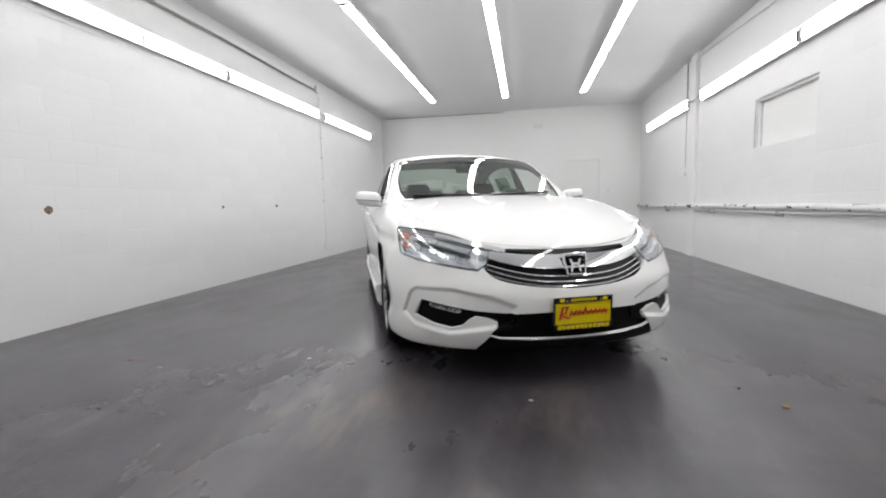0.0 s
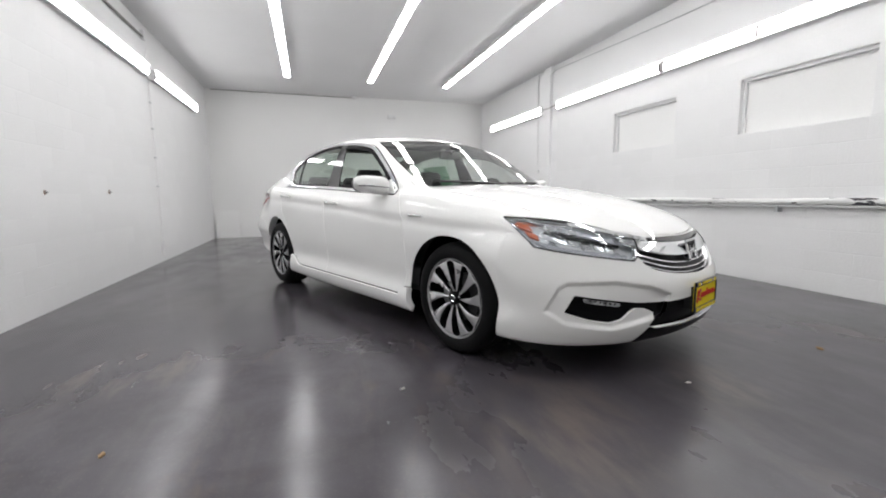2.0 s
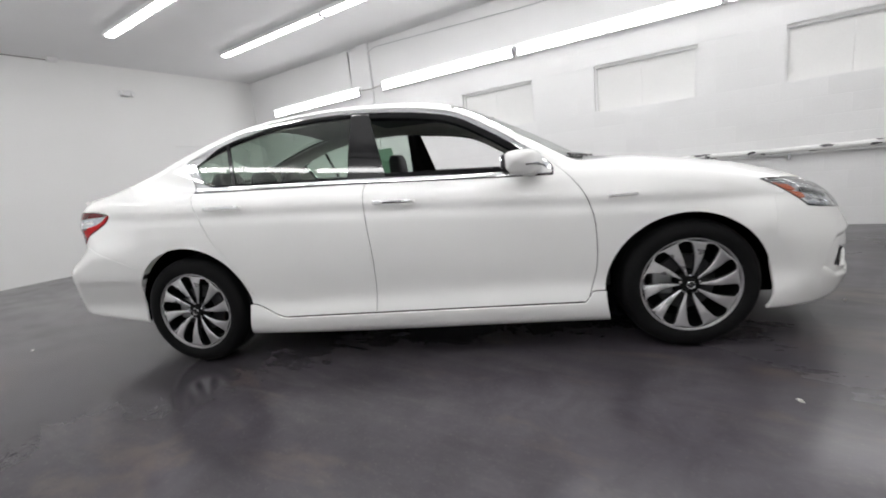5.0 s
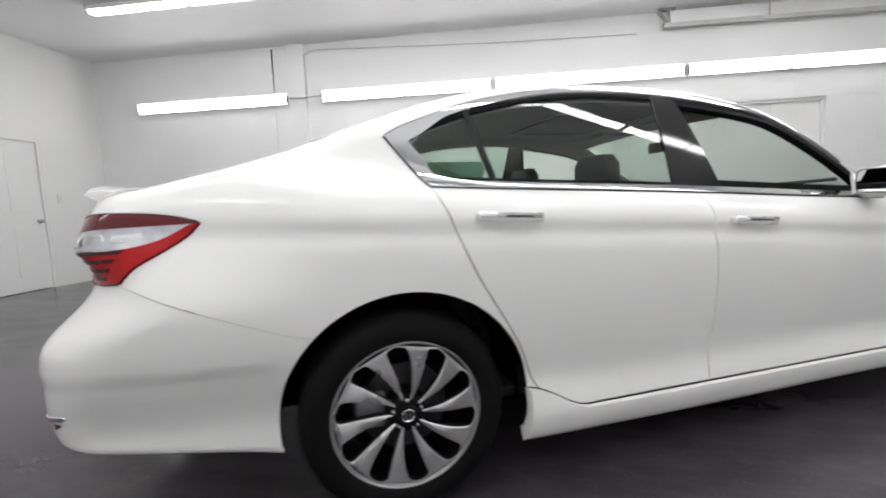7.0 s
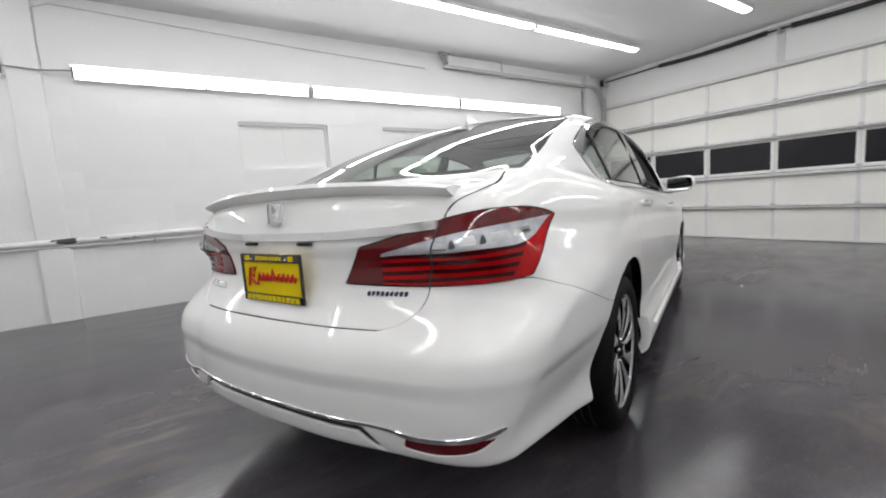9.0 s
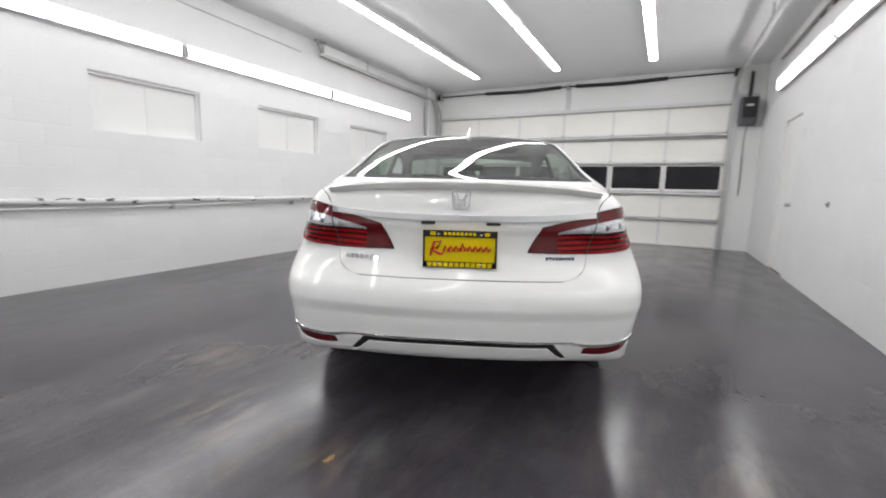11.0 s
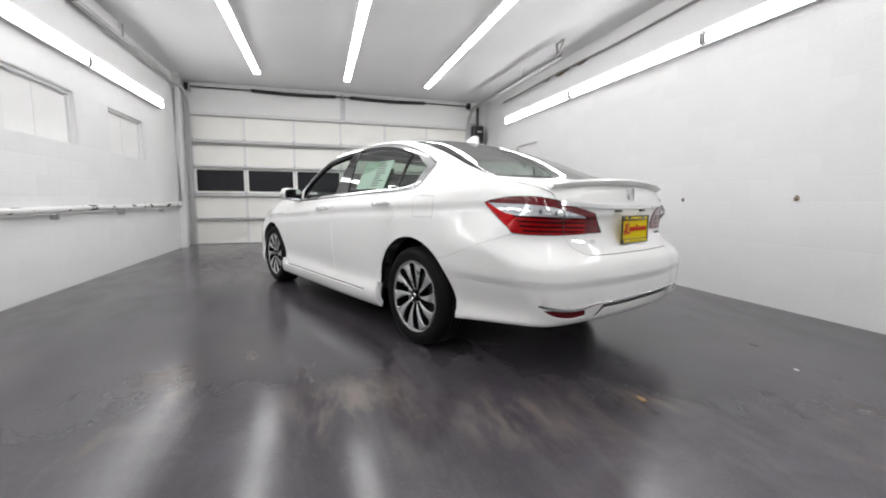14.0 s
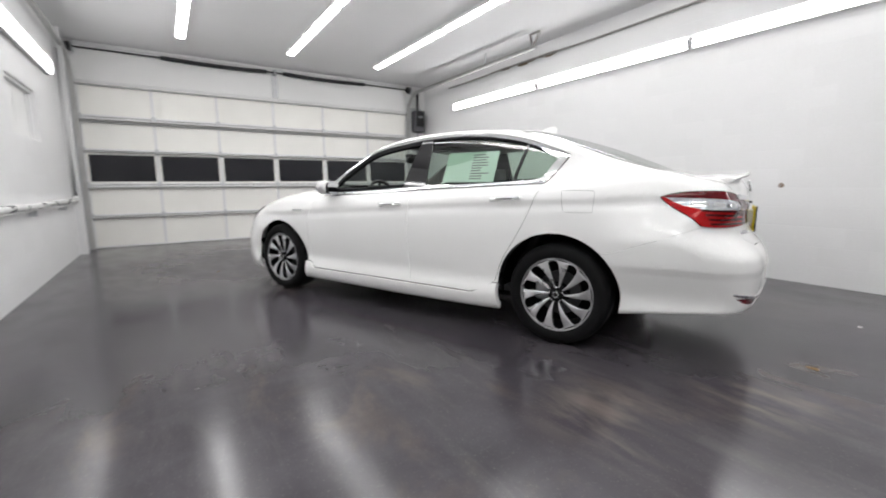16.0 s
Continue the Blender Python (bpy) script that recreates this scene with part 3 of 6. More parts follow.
for z in (0.50, 1.00, 1.585, 2.06, 2.10, 2.64):
    bm = bmesh.new()
    loft(bm, [[(x, -0.002, z), (x, 0.045, z + 0.004), (x, 0.05, z + 0.014), (x, 0.012, z + 0.03), (x, -0.002, z + 0.034)] for x in (GX0, GX1)], close=True, caps=True)
    part("strut", bm, M["track"], gd, "galvanised horizontal strut")
for z in (0.54, 1.06, 1.62, 2.16):
    for x in COLS:
        box_part("hinge", (x - 0.03, x + 0.03, 0.0, 0.012, z - 0.05, z + 0.05), M["steel"], gd, bevel=0.002)
box_part("bottom_seal", (GX0, GX1, -0.05, -0.01, 0.0, 0.012), M["black"], gd)

for side, x, inner in (("a", GX1 + 0.03, -1), ("b", GX0 - 0.03, 1)):
    tr = tagged(new("door_track"), "galvanised door track with curved top and hanger", "door track", "garage door tracks")
    tr.location = (x, YG, 0)
    path = [(0, 0.05, 0.0), (0, 0.05, 2.6)] + [(0, 0.05 + 0.45 * (1 - math.cos(a)), 2.63 + 0.45 * math.sin(a)) for a in np.linspace(0.1, math.pi / 2, 8)] + [(0, 4.12, 3.10)]
    bm = bmesh.new()
    rows = []
    for i, p in enumerate(path):
        a, b = Vector(path[max(i - 1, 0)]), Vector(path[min(i + 1, len(path) - 1)])
        n = (b - a).normalized().cross(Vector((1, 0, 0)))
        p = Vector(p)
        rows.append([p + Vector((dx, 0, 0)) + n * dn for dx, dn in ((0.028, -0.025), (-0.028, -0.025), (-0.028, 0.025), (0.028, 0.025), (0.028, 0.020), (-0.023, 0.020), (-0.023, -0.020), (0.028, -0.020))])
    loft(bm, rows, close=True, caps=True)
    part("rail", bm, M["track"], tr)
    box_part("angle_iron", (-0.03 + 0.03 * inner * -1, 0.0 + 0.03 * inner * -1 + 0.03, 0.0, 0.04, 0.0, 2.9), M["steel"], tr, bevel=0.002)
    bm = bmesh.new()
    tri = [(0, 4.05, 3.09), (0, 4.20, ZC - 0.005), (0, 4.00, ZC - 0.005)]
    for a, b in ((0, 1), (0, 2), (1, 2)):
        tube(bm, [tri[a], tri[b]], 0.018, 6)
    part("hanger", bm, M["dark_pipe"], tr, "dark steel hanger bracket")
    bm = bmesh.new()
    tube(bm, [(0, 2.9, 3.12), (0, 2.9, ZC - 0.005)], 0.012, 6)
    part("hanger", bm, M["steel"], tr)
    if inner < 0:
        box_part("sway_plate", (-0.02, 0.0, 3.1, 4.05, 3.12, 3.27), M["white_metal"], tr, bevel=0.003)

shaft = tagged(new("torsion_shaft"), "torsion shaft with two black springs over the garage door", "spring shaft")
shaft.location = (0, YG + 0.09, 3.19)
bm = bmesh.new()
tube(bm, [(GX0 - 0.05, 0, 0), (GX1 + 0.05, 0, 0)], 0.014, 10)
part("shaft", bm, M["black_steel"], shaft, smooth=True)
for x0, x1 in ((0.44, 2.14), (-1.56, 0.14)):
    bm = bmesh.new()
    turns = 90
    lathe(bm, [(0.032 + (0.006 if k % 2 else 0.0), x0 + (x1 - x0) * k / turns) for k in range(turns + 1)], 14)
    sag = [(v, v.co.x) for v in bm.verts]
    for v, x in sag:
        v.co.z -= 0.02 * math.sin(math.pi * (x - x0) / (x1 - x0))
    part("spring", bm, M["black_steel"], shaft, "black coil spring", smooth=True)
for x in (GX0 - 0.02, GX1 + 0.02):
    bm = bmesh.new()
    lathe(bm, [(0.0, -0.03), (0.07, -0.03), (0.075, -0.02), (0.06, 0.0), (0.075, 0.02), (0.07, 0.03), (0.0, 0.03)], 20)
    bmesh.ops.translate(bm, verts=bm.verts, vec=(x, 0, 0))
    part("cable_drum", bm, M["black_steel"], shaft, smooth=True)
    box_part("end_bracket", (x - 0.06, x - 0.045, -0.09, 0.05, -0.09, 0.09), M["steel"], shaft, bevel=0.002)
box_part("centre_bracket", (0.24, 0.34, -0.09, -0.078, -0.46, 0.08), M["steel"], shaft, bevel=0.003)
box_part("centre_bearing", (0.27, 0.31, -0.08, 0.03, -0.05, 0.05), M["steel"], shaft, bevel=0.004)
tagged(box_part("header_rail", (GX0, GX1, YG, YG + 0.05, ZC - 0.06, ZC - 0.02), M["white_metal"], bevel=0.004), "white rail under the ceiling over the door", "rail", kind="structure")

op = tagged(new("door_opener"), "dark grey side-mounted garage door opener on the wall", "door opener")
op.location = (-2.88, YG, 2.52)
box_part("housing", (-0.12, 0.13, 0.02, 0.22, -0.26, 0.22), M["opener"], op, bevel=0.02)
box_part("cover", (-0.10, 0.11, 0.22, 0.25, -0.14, 0.20), M["trim"], op, bevel=0.008)
box_part("nameplate", (-0.05, 0.06, 0.251, 0.254, 0.05, 0.09), M["steel"], op)
box_part("mounting_plate", (-0.15, 0.16, 0.0, 0.02, -0.20, 0.30), M["steel"], op, bevel=0.003)
bm = bmesh.new()
tube(bm, [(0.0, 0.09, 0.2), (0.0, 0.09, 0.5), (0.0, 0.09, 0.66)], 0.03, 12)
part("drive_collar", bm, M["black_steel"], op, smooth=True)
bm = bmesh.new()
tube(bm, [(0.0, 0.1, -0.26), (0.02, 0.08, -0.5), (0.0, 0.03, -1.2), (0.0, 0.02, -1.5)], 0.007, 6)
part("cord", bm, M["black_steel"], op, smooth=True)


# ---- strip lights ----
def strip_light(length, label, lens, shield=0):
    """A strip light along y, lens towards -z: a folded housing, two long lenses and end caps."""
    lamp = tagged(new("strip_light"), label, "strip light", "strip lights")
    h = length / 2
    bm = bmesh.new()
    loft(bm, [[(-0.05, y, 0.10), (-0.066, y, 0.055), (-0.07, y, 0.04), (0.07, y, 0.04), (0.066, y, 0.055), (0.05, y, 0.10)] for y in (-h, h)], close=True, caps=True)
    part("housing", bm, M["white_metal"], lamp)
    for y0, y1 in ((-h + 0.026, -0.015), (0.015, h - 0.026)):
        bm = bmesh.new()
        rows = []
        for y, s in ((y0, 0.86), (y0 + 0.02, 1), (y1 - 0.02, 1), (y1, 0.86)):
            rows.append([(0.058 * s * math.copysign(abs(math.cos(a)) ** 0.6, math.cos(a)), y, 0.042 - 0.026 * s * math.sin(a) ** 0.6) for a in np.linspace(0, math.pi, 15)])
        loft(bm, rows, close=True, caps=True)
        part("lens", bm, lens, lamp, "glowing white ribbed lens", smooth=True)
    # grey blocks added so that the gaps at the lens ends stay dark
    for y, w in ((0.0, 0.011), (-h + 0.013, 0.009), (h - 0.013, 0.009)):
        box_part("socket", (-0.052, 0.052, y - w, y + w, 0.014, 0.044), M["opener"], lamp, "grey block added to darken the gap between lenses", bevel=0.003)
    if shield:
        box_part("top_shield", (*sorted((shield * 0.072, shield * 0.078)), -h, h, -0.004, 0.10), M["white_metal"], lamp)
    for y in (-h, h):
        box_part("end_cap", (-0.071, 0.071, y - 0.006, y + 0.006, 0.03, 0.10), M["white_metal"], lamp, bevel=0.002)
    return lamp


CEIL_L = 2.385
proto = strip_light(CEIL_L - 0.01, "white fluorescent strip light fixed to the ceiling", M["lamp"])
first = True
for x in (-1.33, 0.27, 1.88):
    for k in range(4):
        m = pose(x, -4.40 + CEIL_L * (k + 0.5), ZC - 0.105)
        if first:
            proto.matrix_basis, first = m, False
        else:
            copy_thing(proto, m)
WALL_L = 2.44
for x, z, turn, starts in ((XR - 0.105, 2.545, 90, (3.60, 0.67, -1.79, -4.24)), (XL + 0.105, 2.655, -90, (3.27, 0.62, -1.83, -4.30))):
    proto = strip_light(WALL_L - 0.015, "white fluorescent strip light mounted along the block wall", M["wall_lamp"], -1 if turn > 0 else 1)
    for k, y in enumerate(starts):
        m = pose(x, y + WALL_L / 2, z, 0, turn, 0)
        if k == 0:
            proto.matrix_basis = m
        else:
            copy_thing(proto, m)
bm = bmesh.new()
tube(bm, [(XR - 0.09, 3.1, 2.56), (XR - 0.075, 3.35, 2.545), (XR - 0.09, 3.62, 2.56)], 0.008, 6)
tagged(part("lamp_cable", bm, M["dark_pipe"], smooth=True), "short grey cable between two wall lights", "cable")

# ---- small litter on the floor ----
def scrap(name, x, y, size, material, label, cat, seed):
    bm = bmesh.new()
    n = 9
    rnd = random.Random(seed)
    ring = [(size * (0.6 + 0.6 * rnd.random()) * math.cos(2 * math.pi * k / n), 0.55 * size * (0.6 + 0.6 * rnd.random()) * math.sin(2 * math.pi * k / n)) for k in range(n)]
    top = [(px, py, 0.003 + 0.005 * rnd.random()) for px, py in ring]
    loft(bm, [[(px, py, 0.0) for px, py in ring], top], close=True, caps=True)
    ob = tagged(part(name, bm, material), label, cat, "floor litter")
    ob.matrix_basis = pose(x, y, 0.0, 0, 0, rnd.random() * 180)


scrap("paper_scrap", -0.65, -2.0, 0.015, M["litter"], "small torn white paper scrap on the floor", "litter", 1)
scrap("dry_leaf", -1.80, -2.17, 0.018, M["leaf"], "tiny dry brown leaf on the floor", "litter", 2)
scrap("dry_leaf", -0.64, 2.69, 0.03, M["leaf"], "small dry brown leaf on the floor", "litter", 3)
scrap("paper_scrap", -1.77, 2.63, 0.014, M["litter"], "small torn white paper scrap on the floor", "litter", 4)
scrap("paper_scrap", 0.70, -2.38, 0.013, M["litter"], "small white chip on the floor", "litter", 5)
scrap("dry_leaf", 1.82, -2.28, 0.025, M["leaf"], "small dry brown leaf on the floor", "litter", 6)



# ---- the car ----
def spline(xs, ys):
    """A natural cubic spline through a few points, straight beyond its ends."""
    x, y = np.array(xs, float), np.array(ys, float)
    h, n = np.diff(x), len(x)
    a, b = np.zeros((n, n)), np.zeros(n)
    a[0, 0] = a[-1, -1] = 1
    for i in range(1, n - 1):
        a[i, i - 1:i + 2] = h[i - 1], 2 * (h[i - 1] + h[i]), h[i]
        b[i] = 6 * ((y[i + 1] - y[i]) / h[i] - (y[i] - y[i - 1]) / h[i - 1])
    m = np.linalg.solve(a, b)

    def at(v):
        v = np.asarray(v, float)
        c = np.clip(v, x[0], x[-1])
        i = np.clip(np.searchsorted(x, c) - 1, 0, n - 2)
        d, w = c - x[i], h[i]
        s = (y[i + 1] - y[i]) / w - w * (2 * m[i] + m[i + 1]) / 6
        out = y[i] + s * d + m[i] / 2 * d ** 2 + (m[i + 1] - m[i]) / (6 * w) * d ** 3
        s0 = (y[1] - y[0]) / h[0] - h[0] * m[1] / 6
        s1 = (y[-1] - y[-2]) / h[-1] + h[-1] * m[-2] / 6
        return out + np.where(v < x[0], (v - x[0]) * s0, 0) + np.where(v > x[-1], (v - x[-1]) * s1, 0)

    return at


def smax(a, b, k):
    h = np.maximum(k - np.abs(a - b), 0) / k
    return np.maximum(a, b) + h * h * k / 4


def smin(a, b, k):
    return -smax(-a, -b, k)


def soft(d, k=0.007):
    """Zero below 0, rising by one above, with a small rounding."""
    return k * np.logaddexp(0, d / k)


def shoulder(d):
    """How far the flank draws in, d above its crease."""
    return 0.29 * d + 0.95 * d * d


def step(v, a, b):
    t = np.clip((v - a) / (b - a), 0, 1)
    return t * t * (3 - 2 * t)


# lower body: plan, crease, hood and boot lines, nose and tail
PLAN = spline((-2.4, -2.0, -1.5, -0.9, 0, 0.9, 1.5, 2.0, 2.5), (0.86, 0.895, 0.916, 0.914, 0.914, 0.918, 0.914, 0.878, 0.815))
CREASE = spline((-2.2, -1.0, 0, 1.0, 2.0), (0.745, 0.80, 0.862, 0.915, 0.95))
TUCK = spline((0.12, 0.20, 0.26, 0.30, 0.36, 0.46, 0.6, 0.72, 0.9), (0.055, 0.022, 0.008, 0.012, 0.026, 0.020, 0.006, 0.0, 0.004))
TOP = spline((-2.42, -2.3, -2.2, -2.05, -1.85, -1.63, -1.33, -1.0, -0.6, 0.4, 1.4, 1.75, 1.9, 2.1, 2.4), (0.62, 0.70, 0.755, 0.822, 0.885, 0.932, 0.978, 1.008, 0.985, 1.01, 1.08, 1.098, 1.088, 1.078, 1.068))
CROWN = spline((-2.3, -1.9, -1.5, -1.0, 0, 1.5, 2.4), (0.10, 0.075, 0.045, 0.028, 0.02, 0.03, 0.035))
BOW = spline((0, 0.2, 0.4, 0.55, 0.68, 0.8, 0.9), (0, 0.012, 0.06, 0.12, 0.21, 0.35, 0.55))
NOSE = spline((0.12, 0.2, 0.28, 0.4, 0.5, 0.58, 0.65, 0.72, 0.8, 0.9), (0.12, 0.05, 0.012, 0.0, 0.012, 0.05, 0.085, 0.13, 0.23, 0.45))
BOWR = spline((0, 0.3, 0.5, 0.65, 0.77, 0.85, 0.92), (0, 0.015, 0.055, 0.115, 0.205, 0.31, 0.46))
TAIL = spline((0.2, 0.3, 0.4, 0.55, 0.63, 0.68, 0.75, 0.85, 0.95, 1.0, 1.1), (0.12, 0.035, 0.0, 0.0, 0.025, 0.065, 0.115, 0.13, 0.13, 0.145, 0.20))
BASE = spline((-2.4, -1.8, -1.0, 1.0, 1.75, 2.2, 2.5), (0.20, 0.185, 0.19, 0.20, 0.25, 0.30, 0.33))
# cabin
ROOF = spline((-1.3, -1.0, -0.75, -0.5, -0.28, -0.05, 0.2, 0.5, 0.8, 1.05, 1.3, 1.55, 1.75, 1.95, 2.1), (0.855, 1.030, 1.173, 1.306, 1.402, 1.446, 1.464, 1.469, 1.458, 1.428, 1.364, 1.280, 1.200, 1.11, 1.03))
ROOFCROWN = spline((-1.0, -0.5, 0, 0.8, 1.3, 1.8), (0.085, 0.066, 0.044, 0.042, 0.044, 0.044))
TAPER = spline((-1.0, -0.5, 0.4, 1.0, 1.5, 2.0), (0.02, 0.0, 0.0, 0.016, 0.058, 0.12))


def inside_poly(points, rounding=0.0):
    """Distance into a polygon (positive inside), for 2D places."""
    q = np.array(points, float)

    def dist(p):
        d = np.full(p.shape[0], 1e9)
        odd = np.zeros(p.shape[0], bool)
        for a, b in zip(q, np.roll(q, -1, 0)):
            e, w = b - a, p - a
            t = np.clip((w @ e) / (e @ e), 0, 1)
            d = np.minimum(d, np.hypot(*(w - t[:, None] * e).T))
            cross = (a[1] > p[:, 1]) != (b[1] > p[:, 1])
            with np.errstate(divide="ignore", invalid="ignore"):
                odd ^= cross & (p[:, 0] < (b[0] - a[0]) * (p[:, 1] - a[1]) / (b[1] - a[1]) + a[0])
        return np.where(odd, d, -d) + rounding

    return dist


hollow = inside_poly(((1.06, 0.36), (0.99, 0.49), (0.94, 0.517), (0.68, 0.524), (0.45, 0.49), (0.30, 0.44), (0.34, 0.33), (0.54, 0.30), (0.70, 0.275), (0.95, 0.30)))


def body_field(p):
    """Below zero inside the car's skin."""
    x, y, z = np.abs(p[..., 0]), p[..., 1], p[..., 2]
    side = x - (PLAN(y) - TUCK(z) - shoulder(soft(z - CREASE(y))) - 0.009 * np.exp(-((z - CREASE(y) + 0.034) / 0.034) ** 2) - 0.05 * step(y, 1.45, 1.9) * step(-z, -0.60, -0.25)
                - 0.115 * step(y, 1.5, 2.05) * step(z, 0.68, 0.95) - 0.07 * step(-y, 1.25, 1.8) * step(z, 0.58, 0.80))
    top = z - (TOP(y) - CROWN(y) * (x / 0.72) ** 2.4)
    low = smax(side, top, 0.065)
    low = smax(low, (-2.41 + BOW(x) + NOSE(z)) - y, 0.075)
    low = smax(low, y - (2.50 - BOWR(x) - TAIL(z) + 0.055 * step(x, 0.42, 0.80) * step(-z, -0.76, -0.60)), 0.065)
    low = low + 0.010 * step(y, 1.55, 1.95) * step(-z, -0.56, -0.505)
    near = (y < -1.75) & (z < 0.58) & (z > 0.2)
    if near.any():
        q = np.stack([x[near] + 0.6 * (y[near] + 2.35), z[near]], 1)
        low[near] = low[near] + 0.021 * step(hollow(q), 0.0, 0.028)
    low = smax(low, BASE(y) - z, 0.03)
    up = soft(z - 0.95, 0.02)
    cab = smax(x - (0.832 - TAPER(y) - 0.28 * up - 0.27 * up * up), z - (ROOF(y) - ROOFCROWN(y) * (x / 0.6) ** 2), 0.075)
    cab = smax(cab, 0.90 - z, 0.05)
    return smin(low, cab, 0.025 + 0.025 * step(y, 1.0, 1.7) + 0.095 * step(y, 1.0, 1.7) * step(x, 0.45, 0.68))


def body_normal(p, e=2e-4):
    g = np.stack([body_field(p + e * a) - body_field(p - e * a) for a in np.eye(3)], -1)
    return g / np.maximum(np.linalg.norm(g, axis=-1, keepdims=True), 1e-9)


def skin():
    """Half of the body (x >= 0) as a fine mesh, from rays that leave a line along its middle and fan out at its ends."""
    n = 220
    th = np.linspace(0, math.pi, n)
    ya, yb, zs = -1.5, 1.6, 0.62
    cen, dirs = [], []
    for f in np.linspace(89.97, 1, 95):
        cen.append((ya, radians(f), -1))
    for y in np.linspace(ya, yb, 265):
        cen.append((y, 0.0, 0))
    for f in np.linspace(1, 89.97, 95):
        cen.append((yb, radians(f), 1))
    c = np.array(cen)
    o = np.zeros((len(c), n, 3))
    o[..., 1], o[..., 2] = c[:, 0, None], zs
    d = np.stack([np.sin(th)[None] * np.cos(c[:, 1])[:, None], np.repeat((np.sin(c[:, 1]) * c[:, 2])[:, None], n, 1), np.cos(th)[None] * np.cos(c[:, 1])[:, None]], -1)
    lo, hi = np.zeros(d.shape[:2]), np.full(d.shape[:2], 2.3)
    for _ in range(36):
        mid = (lo + hi) / 2
        inside = body_field(o + d * mid[..., None]) < 0
        lo, hi = np.where(inside, mid, lo), np.where(inside, hi, mid)
    v = o + d * lo[..., None]
    v[:, 0, 0] = 0
    m = len(c)
    idx = np.arange(m * n).reshape(m, n)
    a, b, cc, e = idx[:-1, :-1].ravel(), idx[:-1, 1:].ravel(), idx[1:, 1:].ravel(), idx[1:, :-1].ravel()
    return v.reshape(-1, 3), np.concatenate([np.stack([a, b, cc], 1), np.stack([a, cc, e], 1)])


def clip(v, f, field):
    """The part of a triangle mesh where field (one value a vertex, or a function of places) is at least zero."""
    s = field(v) if callable(field) else field
    ins = s >= 0
    cnt = ins[f].sum(1)
    keep, cut = f[cnt == 3], f[(cnt == 1) | (cnt == 2)]
    verts, extra, seen, tris = v, [], {}, []

    def between(a, b):
        key = (a, b) if a < b else (b, a)
        if key not in seen:
            a, b = key
            t = s[a] / (s[a] - s[b])
            seen[key] = len(v) + len(extra)
            extra.append(v[a] + t * (v[b] - v[a]))
        return seen[key]

    for t in cut.tolist():
        poly = []
        for i in range(3):
            a, b = t[i], t[(i + 1) % 3]
            if ins[a]:
                poly.append(a)
            if ins[a] != ins[b]:
                poly.append(between(a, b))
        for i in range(1, len(poly) - 1):
            tris.append((poly[0], poly[i], poly[i + 1]))
    if extra:
        verts = np.concatenate([v, np.array(extra)])
    f = np.concatenate([keep, np.array(tris, int).reshape(-1, 3)])
    used, inv = np.unique(f, return_inverse=True)
    return verts[used], inv.reshape(-1, 3)


def refine(mesh, near, times=2):
    """Splits the triangles in four where near, a function of places, is above zero at one of their corners, and those beside them to suit."""
    v, f = mesh
    for _ in range(times):
        pick = (near(v) > 0)[f].any(1)
        e = np.sort(np.stack([f[:, [0, 1]], f[:, [1, 2]], f[:, [2, 0]]], 1), 2).reshape(-1, 2)
        uniq, inv = np.unique(e, axis=0, return_inverse=True)
        inv = inv.reshape(-1, 3)
        halved = np.zeros(len(uniq), bool)
        halved[inv[pick].ravel()] = True
        at = np.where(halved, len(v) + np.cumsum(halved) - 1, -1)
        v = np.concatenate([v, (v[uniq[halved, 0]] + v[uniq[halved, 1]]) / 2])
        mid, cut_ = at[inv], halved[inv]
        count, out = cut_.sum(1), []
        out.append(f[count == 0])
        q, m = f[count == 3], mid[count == 3]
        out += [np.stack(t, 1) for t in ((q[:, 0], m[:, 0], m[:, 2]), (m[:, 0], q[:, 1], m[:, 1]), (m[:, 2], m[:, 1], q[:, 2]), (m[:, 0], m[:, 1], m[:, 2]))]
        for k in range(3):
            i, j, l = k, (k + 1) % 3, (k + 2) % 3
            sel = (count == 1) & cut_[:, i]
            q, m = f[sel], mid[sel]
            out += [np.stack((q[:, i], m[:, i], q[:, l]), 1), np.stack((m[:, i], q[:, j], q[:, l]), 1)]
            sel = (count == 2) & ~cut_[:, i]
            q, m = f[sel], mid[sel]
            out += [np.stack((q[:, l], m[:, l], m[:, j]), 1), np.stack((q[:, i], q[:, j], m[:, j]), 1), np.stack((q[:, i], m[:, j], m[:, l]), 1)]
        f = np.concatenate(out)
    for _ in range(2):
        v = v - 0.8 * body_field(v)[:, None] * body_normal(v)
    return v, f


def smooth_loop(points, sharp=(), n=6):
    """A closed Catmull-Rom curve through points; those whose index is in sharp stay corners."""
    q, out = [Vector((*p, 0)) for p in points], []
    m = len(q)
    for i in range(m):
        p0, p1, p2, p3 = q[i - 1], q[i], q[(i + 1) % m], q[(i + 2) % m]
        m1 = (p2 - p1) if i in sharp else (p2 - p0) / 2
        m2 = (p2 - p1) if (i + 1) % m in sharp else (p3 - p1) / 2
        for k in range(n):
            t = k / n
            v = (2 * t ** 3 - 3 * t ** 2 + 1) * p1 + (t ** 3 - 2 * t ** 2 + t) * m1 + (-2 * t ** 3 + 3 * t ** 2) * p2 + (t ** 3 - t ** 2) * m2
            out.append((v.x, v.y))
    return out


def yz(p):
    return p[:, [1, 2]]


def xz(p):
    return np.stack([np.abs(p[:, 0]), p[:, 2]], 1)


def uz(p):
    """Way round the front corner, and height."""
    return np.stack([np.abs(p[:, 0]) + 0.6 * (p[:, 1] + 2.35), p[:, 2]], 1)


